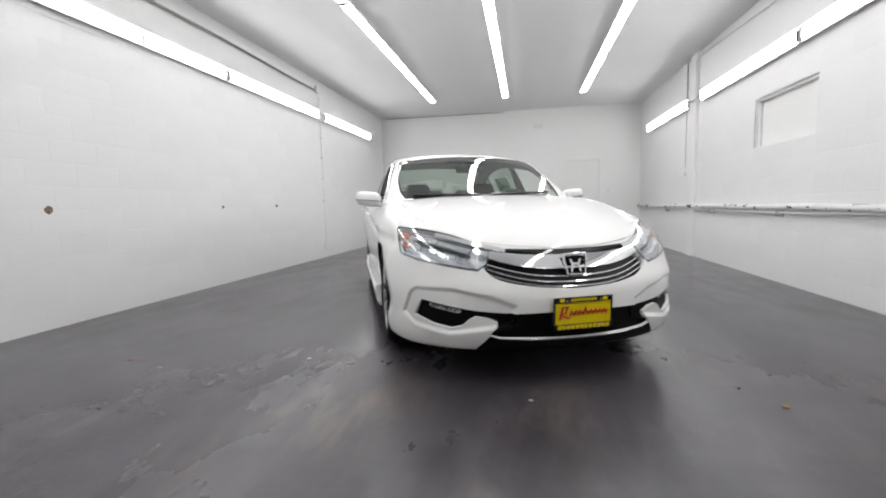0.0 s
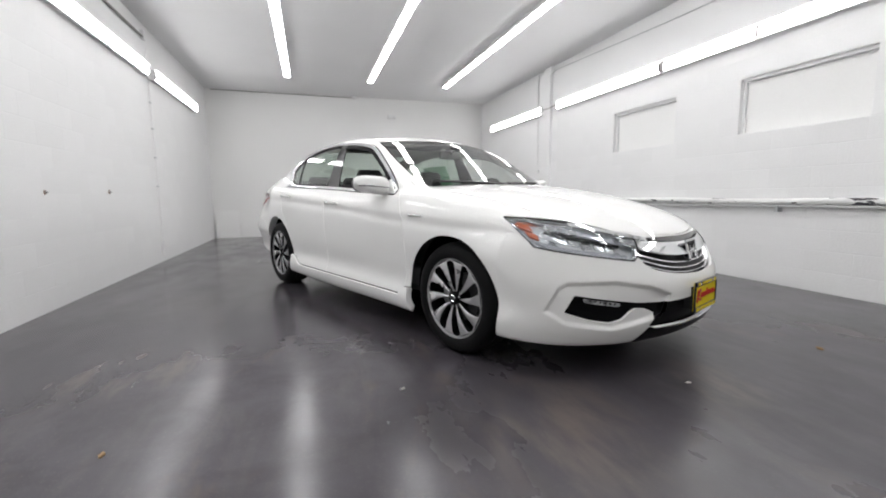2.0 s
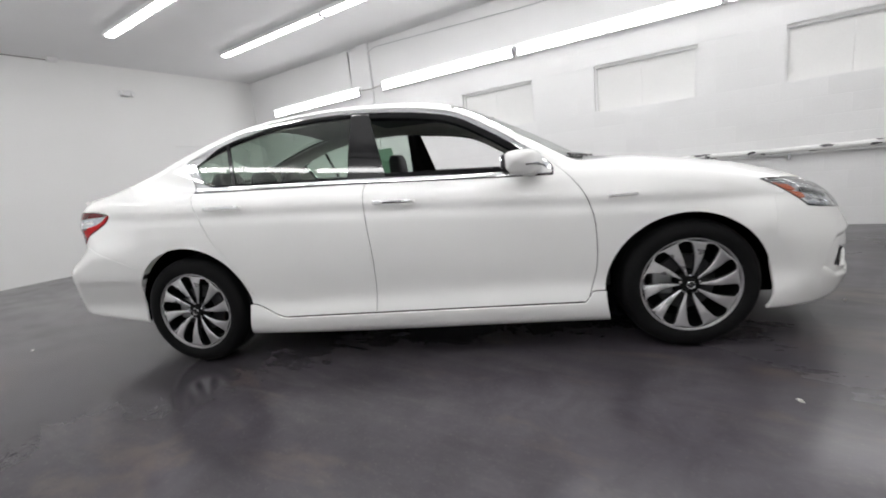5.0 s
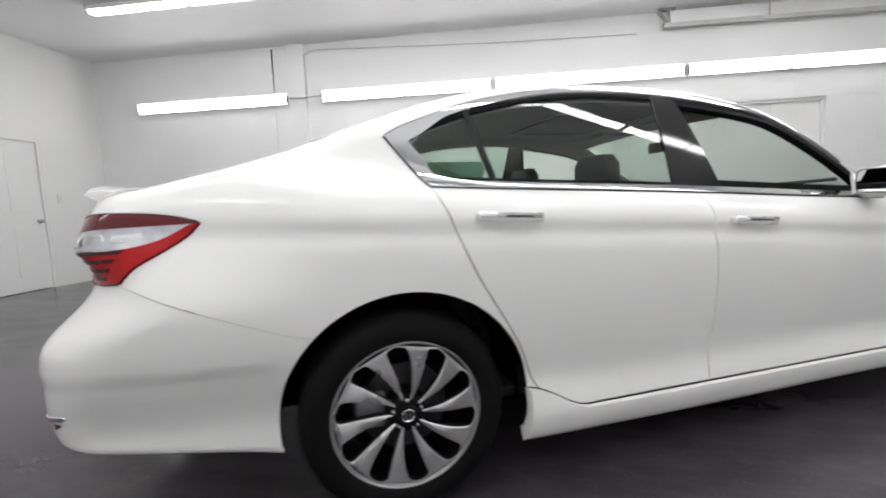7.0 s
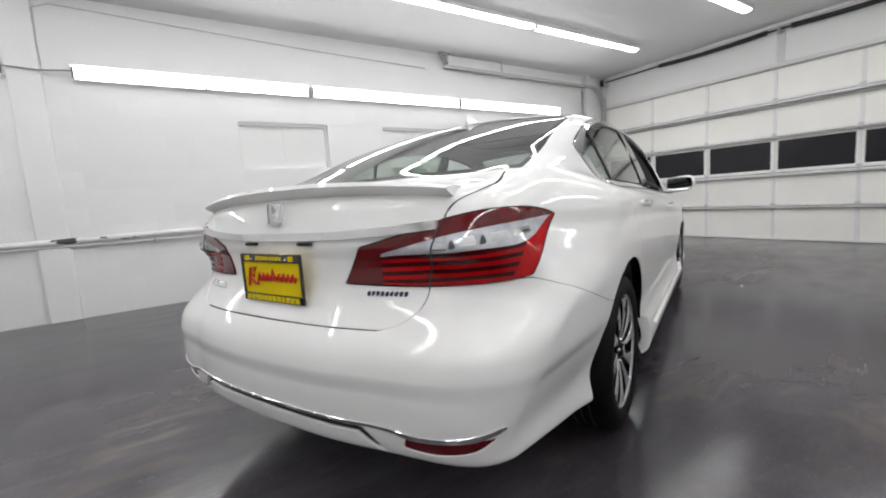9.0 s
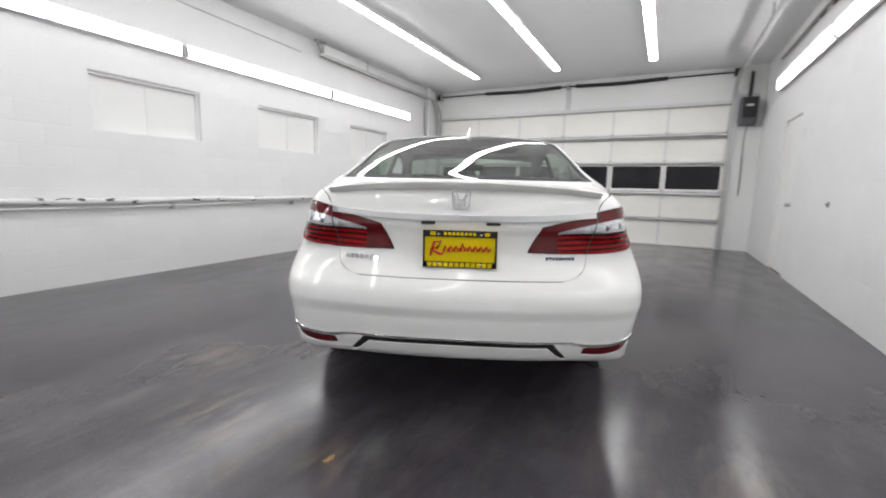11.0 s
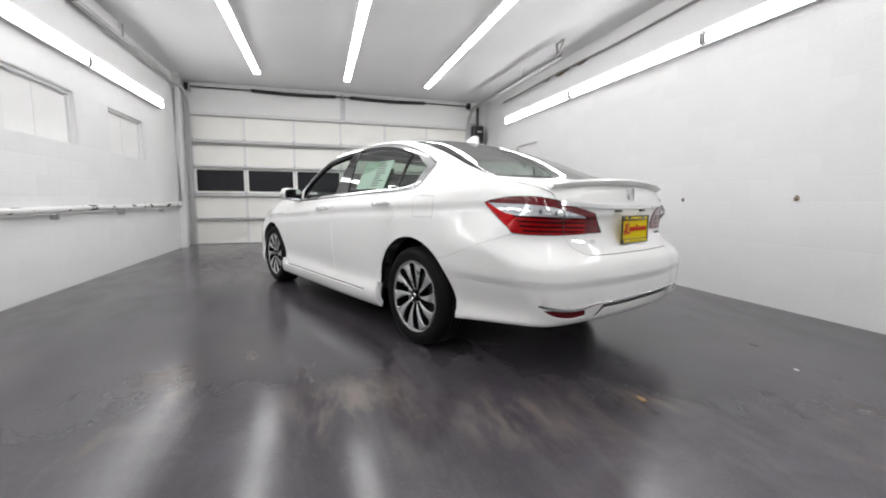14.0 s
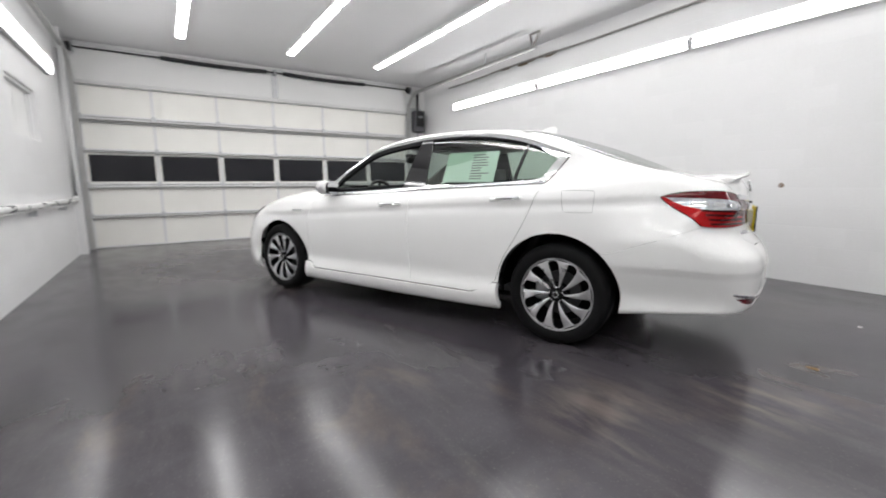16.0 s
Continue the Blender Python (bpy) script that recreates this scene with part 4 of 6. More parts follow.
def vz(p):
    """Way round the rear corner, and height."""
    return np.stack([np.abs(p[:, 0]) - 0.6 * (p[:, 1] - 2.37), p[:, 2]], 1)


def shell(name, mesh, material, parent, label="", side=0, lift=0.0, fold=0.012):
    """A panel of the skin as one mesh: side 1 or -1 for one flank, 0 for both halves joined; lifted off the skin by lift, its
    edges folded inwards by fold."""
    v, f = mesh
    n = body_normal(v)
    co = v + lift * n
    if side == 0:
        mid = np.abs(v[:, 0]) < 1e-6
        n[mid, 0] = 0
        n /= np.linalg.norm(n, axis=1, keepdims=True)
        k = len(v)
        mirror = np.where(mid, np.arange(k), np.arange(k) + k)
        co = np.concatenate([co, co * (-1, 1, 1)])
        n = np.concatenate([n, n * (-1, 1, 1)])
        f = np.concatenate([f, mirror[f][:, ::-1]])
    elif side < 0:
        co, n, f = co * (-1, 1, 1), n * (-1, 1, 1), f[:, ::-1]
    fn = np.cross(co[f[:, 1]] - co[f[:, 0]], co[f[:, 2]] - co[f[:, 0]])
    if len(f) and (np.einsum("ij,ij->i", fn, n[f[:, 0]])).sum() < 0:
        f = f[:, ::-1]
    faces = f.tolist()
    if fold:
        e = np.concatenate([f[:, [0, 1]], f[:, [1, 2]], f[:, [2, 0]]])
        key = np.sort(e, 1) @ np.array([len(co) + 1, 1])
        _, first, count = np.unique(key, return_index=True, return_counts=True)
        rim = e[first[count == 1]]
        if len(rim):
            ids = np.unique(rim)
            out = np.zeros((len(co), 3))
            way = np.cross(co[rim[:, 1]] - co[rim[:, 0]], n[rim[:, 0]])
            way /= np.maximum(np.linalg.norm(way, axis=1, keepdims=True), 1e-9)
            for c in (0, 1):
                np.add.at(out, rim[:, c], way)
            on = out[ids] / np.maximum(np.linalg.norm(out[ids], axis=1, keepdims=True), 1e-9)
            base, pos = len(co), {int(i): j for j, i in enumerate(ids)}
            k = len(ids)
            co = np.concatenate([co, co[ids], co[ids] - fold * n[ids]])
            n = np.concatenate([n, 0.85 * on + 0.5 * n[ids], on])
            for a, b in rim.tolist():
                a, b = pos[a], pos[b]
                faces.append((base + b, base + a, base + k + a, base + k + b))
    me = bpy.data.meshes.new(name)
    me.from_pydata(co.tolist(), [], faces)
    me.polygons.foreach_set("use_smooth", [True] * len(me.polygons))
    n = n / np.maximum(np.linalg.norm(n, axis=1, keepdims=True), 1e-9)
    me.normals_split_custom_set_from_vertices(n.tolist())
    me.materials.append(material)
    ob = new(name, me)
    ob.parent = parent
    if label:
        ob["label"] = label
    return ob


SKIN = skin()
BUSY_FRONT = lambda p: np.minimum.reduce([-1.62 - p[:, 1], p[:, 2] - 0.18, 0.86 - p[:, 2]])  # noqa: E731
BUSY_REAR = lambda p: np.minimum.reduce([p[:, 1] - 1.85, np.maximum(0.46 - p[:, 2], np.minimum(p[:, 2] - 0.76, 1.0 - p[:, 2]))])  # noqa: E731
SKIN = refine(SKIN, lambda p: np.maximum(BUSY_FRONT(p), BUSY_REAR(p)), 1)
car = tagged(new("car"), "pearl white four-door sedan parked at an angle, front windows down", "car")
car.matrix_basis = pose(0, 0, 0, 0, 0, 23.2)
AXLE, TRACK, HUB = 1.388, 0.866, 0.328

# outlines, in metres: along and up on the flank; across and up on the ends
DLO = smooth_loop(((-0.76, 0.936), (-0.30, 0.958), (0.24, 0.988), (0.80, 1.012), (1.272, 1.033), (1.335, 1.122), (1.392, 1.203), (1.33, 1.236), (1.20, 1.286),
                   (1.04, 1.336), (0.82, 1.379), (0.58, 1.399), (0.33, 1.396), (0.10, 1.376), (-0.12, 1.345), (-0.29, 1.300), (-0.47, 1.198), (-0.64, 1.080), (-0.75, 0.985)), (0, 4, 6))
dlo = inside_poly(DLO)
FRONT_EDGE = spline((0.2, 0.26, 0.395, 0.604, 0.784, 0.916, 1.0), (-0.89, -0.895, -0.935, -0.95, -0.92, -0.84, -0.76))
MID_EDGE = spline((0.2, 0.27, 0.6, 0.82, 0.98, 1.05), (0.24, 0.234, 0.215, 0.227, 0.232, 0.235))
REAR_EDGE = spline((0.26, 0.29, 0.33, 0.45, 0.75, 0.9, 1.01, 1.06), (0.70, 0.83, 0.918, 0.991, 1.155, 1.222, 1.268, 1.29))
GAP = 0.0024


def arches(p):
    a = np.hypot(p[:, 1] + 1.366, p[:, 2] - 0.314) - 0.383
    b = np.hypot(p[:, 1] - 1.376, p[:, 2] - 0.332) - 0.391
    return np.where(np.abs(p[:, 0]) > 0.45, np.minimum(a, b), 1.0)


HEAD = smooth_loop(((0.49, 0.712), (0.62, 0.742), (0.78, 0.776), (0.99, 0.803), (1.20, 0.814), (1.19, 0.80), (1.085, 0.670), (0.95, 0.649), (0.74, 0.624), (0.54, 0.602), (0.497, 0.64)), (0, 4, 6, 9))
head = inside_poly(HEAD)
TAILS = smooth_loop(((0.300, 0.785), (0.362, 0.893), (0.44, 0.910), (0.55, 0.934), (0.66, 0.963), (0.787, 0.980), (0.913, 0.980), (1.0, 0.966), (1.047, 0.949), (0.994, 0.878), (0.928, 0.793), (0.819, 0.783), (0.61, 0.780)), (0, 1, 8, 10))
tails = inside_poly(TAILS)
GRILLE = smooth_loop(((-0.2, 0.700), (0.0, 0.700), (0.29, 0.706), (0.43, 0.716), (0.475, 0.705), (0.46, 0.625), (0.40, 0.563), (0.25, 0.530), (0.08, 0.516), (0.0, 0.514), (-0.2, 0.514)), (0, 4, 10))
grille = inside_poly(GRILLE)
INTAKE = ((-0.2, 0.404), (0.0, 0.404), (0.20, 0.402), (0.402, 0.397), (0.408, 0.340), (0.450, 0.287), (0.40, 0.272), (0.0, 0.262), (-0.2, 0.262))
intake = inside_poly(INTAKE)
FOG = ((0.900, 0.450), (0.81, 0.438), (0.545, 0.408), (0.385, 0.398), (0.385, 0.36), (0.41, 0.345), (0.476, 0.372), (0.55, 0.379), (0.585, 0.364), (0.63, 0.328), (0.70, 0.312), (0.815, 0.327), (0.952, 0.362))
fog = inside_poly(FOG)
DECK = spline((0.655, 0.672, 0.69, 0.72, 0.785, 0.95, 0.992, 1.018, 1.036, 1.06, 1.085, 1.2), (0.38, 0.455, 0.505, 0.54, 0.556, 0.598, 0.612, 0.64, 0.672, 0.672, 0.645, 0.635))


def is_front(p):
    return -1.55 - p[:, 1]


def is_rear(p):
    return p[:, 1] - 1.6


PILLAR = spline((0.98, 1.0, 1.057, 1.127, 1.2, 1.27, 1.34, 1.42, 1.5), (0.661, 0.670, 0.689, 0.691, 0.684, 0.664, 0.637, 0.594, 0.542))


def windshield_in(p):
    x, y, z = np.abs(p[:, 0]), p[:, 1], p[:, 2]
    return np.minimum.reduce([PILLAR(z) - x, -0.31 + 0.18 * x ** 2 - y, z - 0.985, y + 1.1])


def backlight_in(p):
    x, y, z = np.abs(p[:, 0]), p[:, 1], p[:, 2]
    return np.minimum.reduce([0.674 - 0.27 * (z - 1.10) - x, y - 1.03 + 0.03 * (x / 0.6) ** 2, z - 1.100])


def hood_in(p):
    x, y, z = np.abs(p[:, 0]), p[:, 1], p[:, 2]
    edge = 0.735 - 0.10 * step(-y, 1.3, 2.2)
    nose = np.minimum(z - (0.708 + 0.04 * (x / 0.5) ** 2), 1.0)
    return np.minimum.reduce([edge - x, -0.985 + 0.17 * (x / 0.7) ** 2 - y, nose, -head(uz(p)) - 0.004, z - 0.66])


def deck_in(p):
    x, y, z = np.abs(p[:, 0]), p[:, 1], p[:, 2]
    return np.minimum.reduce([DECK(z) - x, y - 1.80 - 0.03 * (x / 0.6) ** 2, z - 0.672])


def cut(mesh, *fields):
    for fld in fields:
        mesh = clip(*mesh, fld)
    return mesh


OUT = lambda fld, g=0.0: (lambda p: -fld(p) - g)  # noqa: E731


def side_only(fld):
    """A field of flank outlines that leaves the middle of the car alone."""
    return lambda p: np.where(np.abs(p[:, 0]) > 0.5, fld(yz(p)), -1.0)


dlo_in = side_only(dlo)


def belt(p):
    return np.interp(p[:, 1], (-0.9, -0.76, -0.3, 0.24, 0.8, 1.29, 1.4), (0.93, 0.936, 0.958, 0.988, 1.012, 1.034, 1.04)) - p[:, 2]


def flank(p):
    return np.abs(p[:, 0]) - 0.6


def front_seam(p):
    """Behind the seam between front bumper and fender."""
    return p[:, 1] + 1.74 + 0.10 * (p[:, 2] - 0.5)


def rear_seam(p):
    """Above and ahead of the seam between rear bumper and wing."""
    return np.maximum(p[:, 2] - np.interp(p[:, 1], (1.6, 1.72, 2.14, 2.2), (0.60, 0.628, 0.786, 0.79)), 1.60 - p[:, 1])


FRONT, REAR = cut(SKIN, is_front), cut(SKIN, is_rear)
SIDE = cut(SKIN, lambda p: p[:, 2] - 0.9, lambda p: 1.5 - p[:, 1], lambda p: p[:, 1] + 0.9)
PAINTED = cut(SKIN, lambda p: p[:, 2] - BASE(p[:, 1]) - 0.004, arches)

# doors
skirt_zone = lambda p: np.minimum.reduce([np.abs(p[:, 0]) - 0.6, 0.272 + 0.085 * step(p[:, 1], 0.76, 0.99) + 0.055 * step(-p[:, 1], 0.875, 0.935) - p[:, 2], p[:, 1] + 1.03, 1.05 - p[:, 1]])  # noqa: E731
for s in (1, -1):
    shell("side_skirt", cut(PAINTED, skirt_zone), M["paint"], car, "", s, lift=0.026, fold=0.045)
    # black band on the skin, painted shade above the skirt's ledge
    shell("skirt_gap", cut(PAINTED, lambda p: skirt_zone(p) + 0.005, lambda p: 0.001 - skirt_zone(p), lambda p: p[:, 2] - 0.262), M["void"], car, "thin black line painting the shade over the skirt", s, lift=0.002, fold=0)
fd = cut(PAINTED, flank, belt, lambda p: p[:, 1] - FRONT_EDGE(p[:, 2]) - GAP, lambda p: MID_EDGE(p[:, 2]) - GAP - p[:, 1], lambda p: p[:, 2] - 0.279)
rd = cut(PAINTED, flank, belt, lambda p: p[:, 1] - MID_EDGE(p[:, 2]) - GAP, lambda p: REAR_EDGE(p[:, 2]) - GAP - p[:, 1], lambda p: p[:, 2] - 0.279)
doors = {}
for s in (1, -1):
    # black sheet added behind the doors so that their gaps look shaded
    shell("door_aperture", cut(PAINTED, flank, belt, lambda p: p[:, 1] + 1.0, lambda p: 1.33 - p[:, 1]), M["void"], car, "", s, lift=-0.013, fold=0)
for s in (1, -1):
    doors["front", s] = shell("front_door", fd, M["paint"], car, "white front door, window lowered", s, fold=0.005)
    doors["rear", s] = shell("rear_door", rd, M["paint"], car, "white rear door", s, fold=0.005)

# fenders, hood, bumpers, shell
fen = cut(PAINTED, lambda p: FRONT_EDGE(p[:, 2]) - GAP - p[:, 1], lambda p: np.maximum(front_seam(p), p[:, 2] - 0.74) - 0.0006, OUT(hood_in, GAP), lambda p: -head(uz(p)) - GAP,
          lambda p: np.minimum(np.abs(p[:, 0]) - 0.45, np.where(p[:, 1] < -1.8, np.abs(p[:, 0]) - 0.6, 1)), OUT(windshield_in, 0.0), OUT(dlo_in, 0.0), lambda p: -0.60 - p[:, 1], lambda p: np.maximum(1.0 - p[:, 2], -0.9 - p[:, 1]))
for s in (1, -1):
    shell("fender", fen, M["paint"], car, "", s, fold=0.005)
hood = cut(PAINTED, lambda p: -0.6 - p[:, 1], hood_in, OUT(windshield_in, 0.0))
shell("hood", hood, M["paint"], car, "", fold=0.005)
fb = cut(PAINTED, is_front, lambda p: np.minimum(-front_seam(p), 0.74 - p[:, 2]) - 0.0006, OUT(hood_in, 0.004), lambda p: -head(uz(p)) - GAP,
         lambda p: -grille(xz(p)), lambda p: -intake(xz(p)), lambda p: -fog(uz(p)))
bumper = shell("front_bumper", fb, M["paint"], car, "", fold=0.016)
rb_cut = (is_rear, lambda p: -rear_seam(p) - GAP, OUT(deck_in, 0.003), lambda p: -tails(vz(p)) - GAP, lambda p: 0.786 - p[:, 2])

STRIP = inside_poly(((-0.2, 0.418), (0.0, 0.418), (0.405, 0.413), (0.475, 0.335), (0.445, 0.335), (0.385, 0.390), (0.0, 0.395), (-0.2, 0.395)))
REFL = inside_poly(smooth_loop(((0.49, 0.366), (0.59, 0.360), (0.71, 0.375), (0.785, 0.406), (0.72, 0.409), (0.60, 0.398), (0.495, 0.396)), (0, 3, 6), 3))
BRIGHT = inside_poly(smooth_loop(((-0.2, 0.428), (0.0, 0.428), (0.40, 0.424), (0.52, 0.413), (0.64, 0.416), (0.80, 0.436), (0.805, 0.426), (0.73, 0.411), (0.63, 0.402), (0.51, 0.399), (0.40, 0.416), (0.0, 0.420), (-0.2, 0.420)), (0, 5, 12), 3))
rb = cut(PAINTED, *rb_cut, lambda p: -STRIP(xz(p)), lambda p: -REFL(vz(p)), lambda p: -BRIGHT(vz(p)))
rbump = shell("rear_bumper", rb, M["paint"], car, "", fold=0.010)
shell("black_strip", cut(REAR, lambda p: STRIP(xz(p)) + 0.004), M["black"], rbump, "black lower strip", lift=-0.015, fold=0)
shell("chrome_strip", cut(REAR, lambda p: BRIGHT(vz(p))), M["chrome"], rbump, "thin chrome strip", lift=0.004)
for s in (1, -1):
    shell("reflector", cut(REAR, lambda p: REFL(vz(p)) + 0.003), M["dark_red"], rbump, "red reflector", s, lift=-0.004)

deck = cut(PAINTED, lambda p: p[:, 1] - 1.5, lambda p: deck_in(p) - 0.001, OUT(backlight_in, 0.0), lambda p: -tails(vz(p)) - GAP)
# black sheet behind the lid's edge, added to darken its gap
shell("lid_aperture", cut(REAR, lambda p: 0.03 - np.abs(deck_in(p)), OUT(backlight_in, 0.01), lambda p: -tails(vz(p)) + 0.01), M["void"], car, "", lift=-0.012, fold=0)
for s in (1, -1):
    # black band lying over the lid's gap, its shade put in as colour
    shell("lid_seam", cut(REAR, lambda p: deck_in(p) + 0.004, lambda p: 0.0005 - deck_in(p), lambda p: p[:, 2] - 0.985, OUT(backlight_in, 0.012), lambda p: -tails(vz(p)) - 0.004), M["void"], car, "thin black line painting the shaded gap beside the boot lid", s, lift=0.0015, fold=0)
lid = shell("boot_lid", deck, M["paint"], car, "", fold=0.005)

hull = cut(PAINTED, lambda p: np.maximum(p[:, 1] + 0.95, 0.0 * p[:, 1] - 1), OUT(hood_in, GAP), OUT(deck_in, 0.0045), OUT(dlo_in, 0.0), OUT(windshield_in, 0.0), OUT(backlight_in, 0.0),
           lambda p: -tails(vz(p)) - GAP, lambda p: np.maximum(rear_seam(p), 0) * 1.0 + np.minimum(rear_seam(p), 0))
# take the doors and fenders out of the shell
door_zone = lambda p: np.minimum.reduce([np.abs(p[:, 0]) - 0.55, belt(p) + 0.001, p[:, 1] - FRONT_EDGE(p[:, 2]) + GAP, REAR_EDGE(p[:, 2]) + GAP - p[:, 1], p[:, 2] - 0.272])  # noqa: E731
fender_zone = lambda p: np.minimum.reduce([np.abs(p[:, 0]) - 0.45, FRONT_EDGE(p[:, 2]) + GAP - p[:, 1], np.maximum(1.0 - p[:, 2], -0.9 - p[:, 1])])  # noqa: E731
hull = cut(hull, OUT(door_zone), OUT(fender_zone), OUT(skirt_zone, -0.004))
shell("body_shell", hull, M["paint"], car, "", fold=0.005)

# glass
ws = shell("windshield", cut(SKIN, lambda p: p[:, 1] + 1.1, lambda p: windshield_in(p) + 0.004), M["windshield"], car, "", lift=-0.006, fold=0)
ws.visible_shadow = False
bl = shell("rear_window", cut(SKIN, lambda p: p[:, 1] - 0.9, lambda p: backlight_in(p) + 0.004), M["window"], car, "", lift=-0.006, fold=0)
bl.visible_shadow = False
shell("cowl", cut(SKIN, lambda p: p[:, 1] + 1.1, windshield_in, lambda p: 1.022 - 0.03 * (np.abs(p[:, 0]) / 0.6) ** 2 - p[:, 2]), M["black"], ws, "black plastic cowl", lift=-0.003, fold=0)
for x0, x1, z0, rise in ((-0.12, 0.56, 1.006, 0.016), (-0.60, -0.10, 1.004, 0.014)):
    side_ = 1 if x0 + x1 > 0 else -1
    lo_, hi_ = (max(x0, 0.0), x1) if side_ > 0 else (max(-x1, 0.0), -x0)
    run = lambda p: z0 + rise * (np.abs(p[:, 0]) - lo_) / (hi_ - lo_)  # noqa: E731
    shell("wiper", cut(SKIN, lambda p: p[:, 1] + 1.1, lambda p: windshield_in(p) + 0.01, lambda p: p[:, 2] - run(p), lambda p: run(p) + 0.010 - p[:, 2], lambda p: np.abs(p[:, 0]) - lo_, lambda p: hi_ - np.abs(p[:, 0])), M["black"], ws, "black wiper blade", side_, lift=0.010, fold=0.010)
shell("windshield_band", cut(SKIN, lambda p: p[:, 1] + 1.1, windshield_in, lambda p: 0.012 - windshield_in(p)), M["gloss_black"], ws, "black glass border", lift=-0.004, fold=0)
shell("window_band", cut(SKIN, lambda p: p[:, 1] - 0.9, backlight_in, lambda p: 0.02 - backlight_in(p)), M["gloss_black"], bl, "black glass border", lift=-0.004, fold=0)


def b_front(p):
    return 0.105 + 0.27 * (p[:, 2] - 0.985) - p[:, 1]


def b_rear(p):
    return p[:, 1] - (0.335 - 0.06 * (p[:, 2] - 0.99))


BAR = lambda p: 0.011 - np.abs(p[:, 1] - (1.035 + 0.25 * (p[:, 2] - 1.02)))  # noqa: E731
frame_in = lambda p: dlo_in(p) - 0.016  # noqa: E731
opening = lambda p: dlo_in(p) - 0.040  # noqa: E731
for s in (1, -1):
    shell("window_chrome", cut(SIDE, dlo_in, lambda p: 0.020 + 0.030 * step(p[:, 1], 1.16, 1.30) - dlo_in(p)), M["chrome"], car, "chrome window surround", s, lift=0.006, fold=0.012)
    # black line outside the chrome paints the shade of the gap there
    shell("window_seal", cut(SIDE, lambda p: dlo_in(p) + 0.006, lambda p: 0.002 - dlo_in(p)), M["pillar"], car, "thin black line painting the shaded gap round the window chrome", s, lift=0.0015, fold=0.004)
    shell("window_frame", cut(SIDE, frame_in, lambda p: 0.048 - dlo_in(p), b_front), M["pillar"], doors["front", s], "black window frame", s, lift=-0.003, fold=0.03)
    shell("window_frame", cut(SIDE, frame_in, lambda p: 0.034 - dlo_in(p), b_rear), M["pillar"], doors["rear", s], "black window frame", s, lift=-0.003, fold=0.02)
    shell("pillar_cover", cut(SIDE, frame_in, lambda p: -b_front(p), lambda p: -b_rear(p)), M["gloss_black"], doors["rear", s], "gloss black pillar cover", s, lift=-0.001, fold=0.01)
    shell("division_bar", cut(SIDE, frame_in, BAR), M["gloss_black"], doors["rear", s], "black window bar", s, lift=-0.001, fold=0.01)
    w = shell("window", cut(SKIN, lambda p: dlo_in(p) - 0.02, b_rear), M["window"], doors["rear", s], "tinted rear window", s, lift=-0.008, fold=0)
    w.visible_shadow = False

# grille
gr = new("grille")
gr.parent = car
shell("backing", cut(FRONT, lambda p: -1.9 - p[:, 1], lambda p: grille(xz(p)) + 0.02), M["black"], gr, "", lift=-0.045, fold=0)


def chrome_band(name, lo, hi, wide, lift, parent, label=""):
    """A bright band between two height curves of the distance from the middle."""
    shell(name, cut(FRONT, lambda p: -1.9 - p[:, 1], lambda p: p[:, 2] - lo(np.abs(p[:, 0])), lambda p: hi(np.abs(p[:, 0])) - p[:, 2], lambda p: wide - np.abs(p[:, 0])), M["chrome"], parent, label, lift=lift, fold=0.02)


low_bar = spline((0, 0.17, 0.30, 0.41, 0.5), (0.608, 0.613, 0.630, 0.660, 0.698))
chrome_band("chrome_bar", low_bar, spline((0, 0.2, 0.4, 0.5), (0.672, 0.676, 0.694, 0.708)), 0.49, 0.0, gr, "broad chrome bar")
for dz in (-0.024, -0.050, -0.073):
    off = spline((0, 0.17, 0.30, 0.41, 0.5), [z + dz - 0.012 * k for z, k in zip((0.598, 0.604, 0.625, 0.660, 0.695), (0, 0, 0.2, 0.6, 1))])
    chrome_band("slat", off, (lambda o: lambda x: o(x) + 0.0040)(off), 0.44, -0.016, gr, "thin chrome slat")
shell("black_lip", cut(FRONT, lambda p: -1.9 - p[:, 1], lambda p: grille(xz(p)), lambda p: p[:, 2] - 0.676 - 0.06 * (np.abs(p[:, 0]) / 0.5) ** 2), M["gloss_black"], gr, "", lift=-0.004, fold=0.02)
for s in (1, -1):
    wing = spline((0.40, 0.6, 0.8, 1.0), (0.688, 0.722, 0.758, 0.785))
    shell("chrome_wing", cut(FRONT, lambda p: uz(p)[:, 1] - wing(uz(p)[:, 0]), lambda p: wing(uz(p)[:, 0]) + 0.016 - uz(p)[:, 1], lambda p: uz(p)[:, 0] - 0.40, lambda p: 0.86 - uz(p)[:, 0]), M["chrome"], gr, "chrome strip over the headlight", s, lift=0.003, fold=0.008)


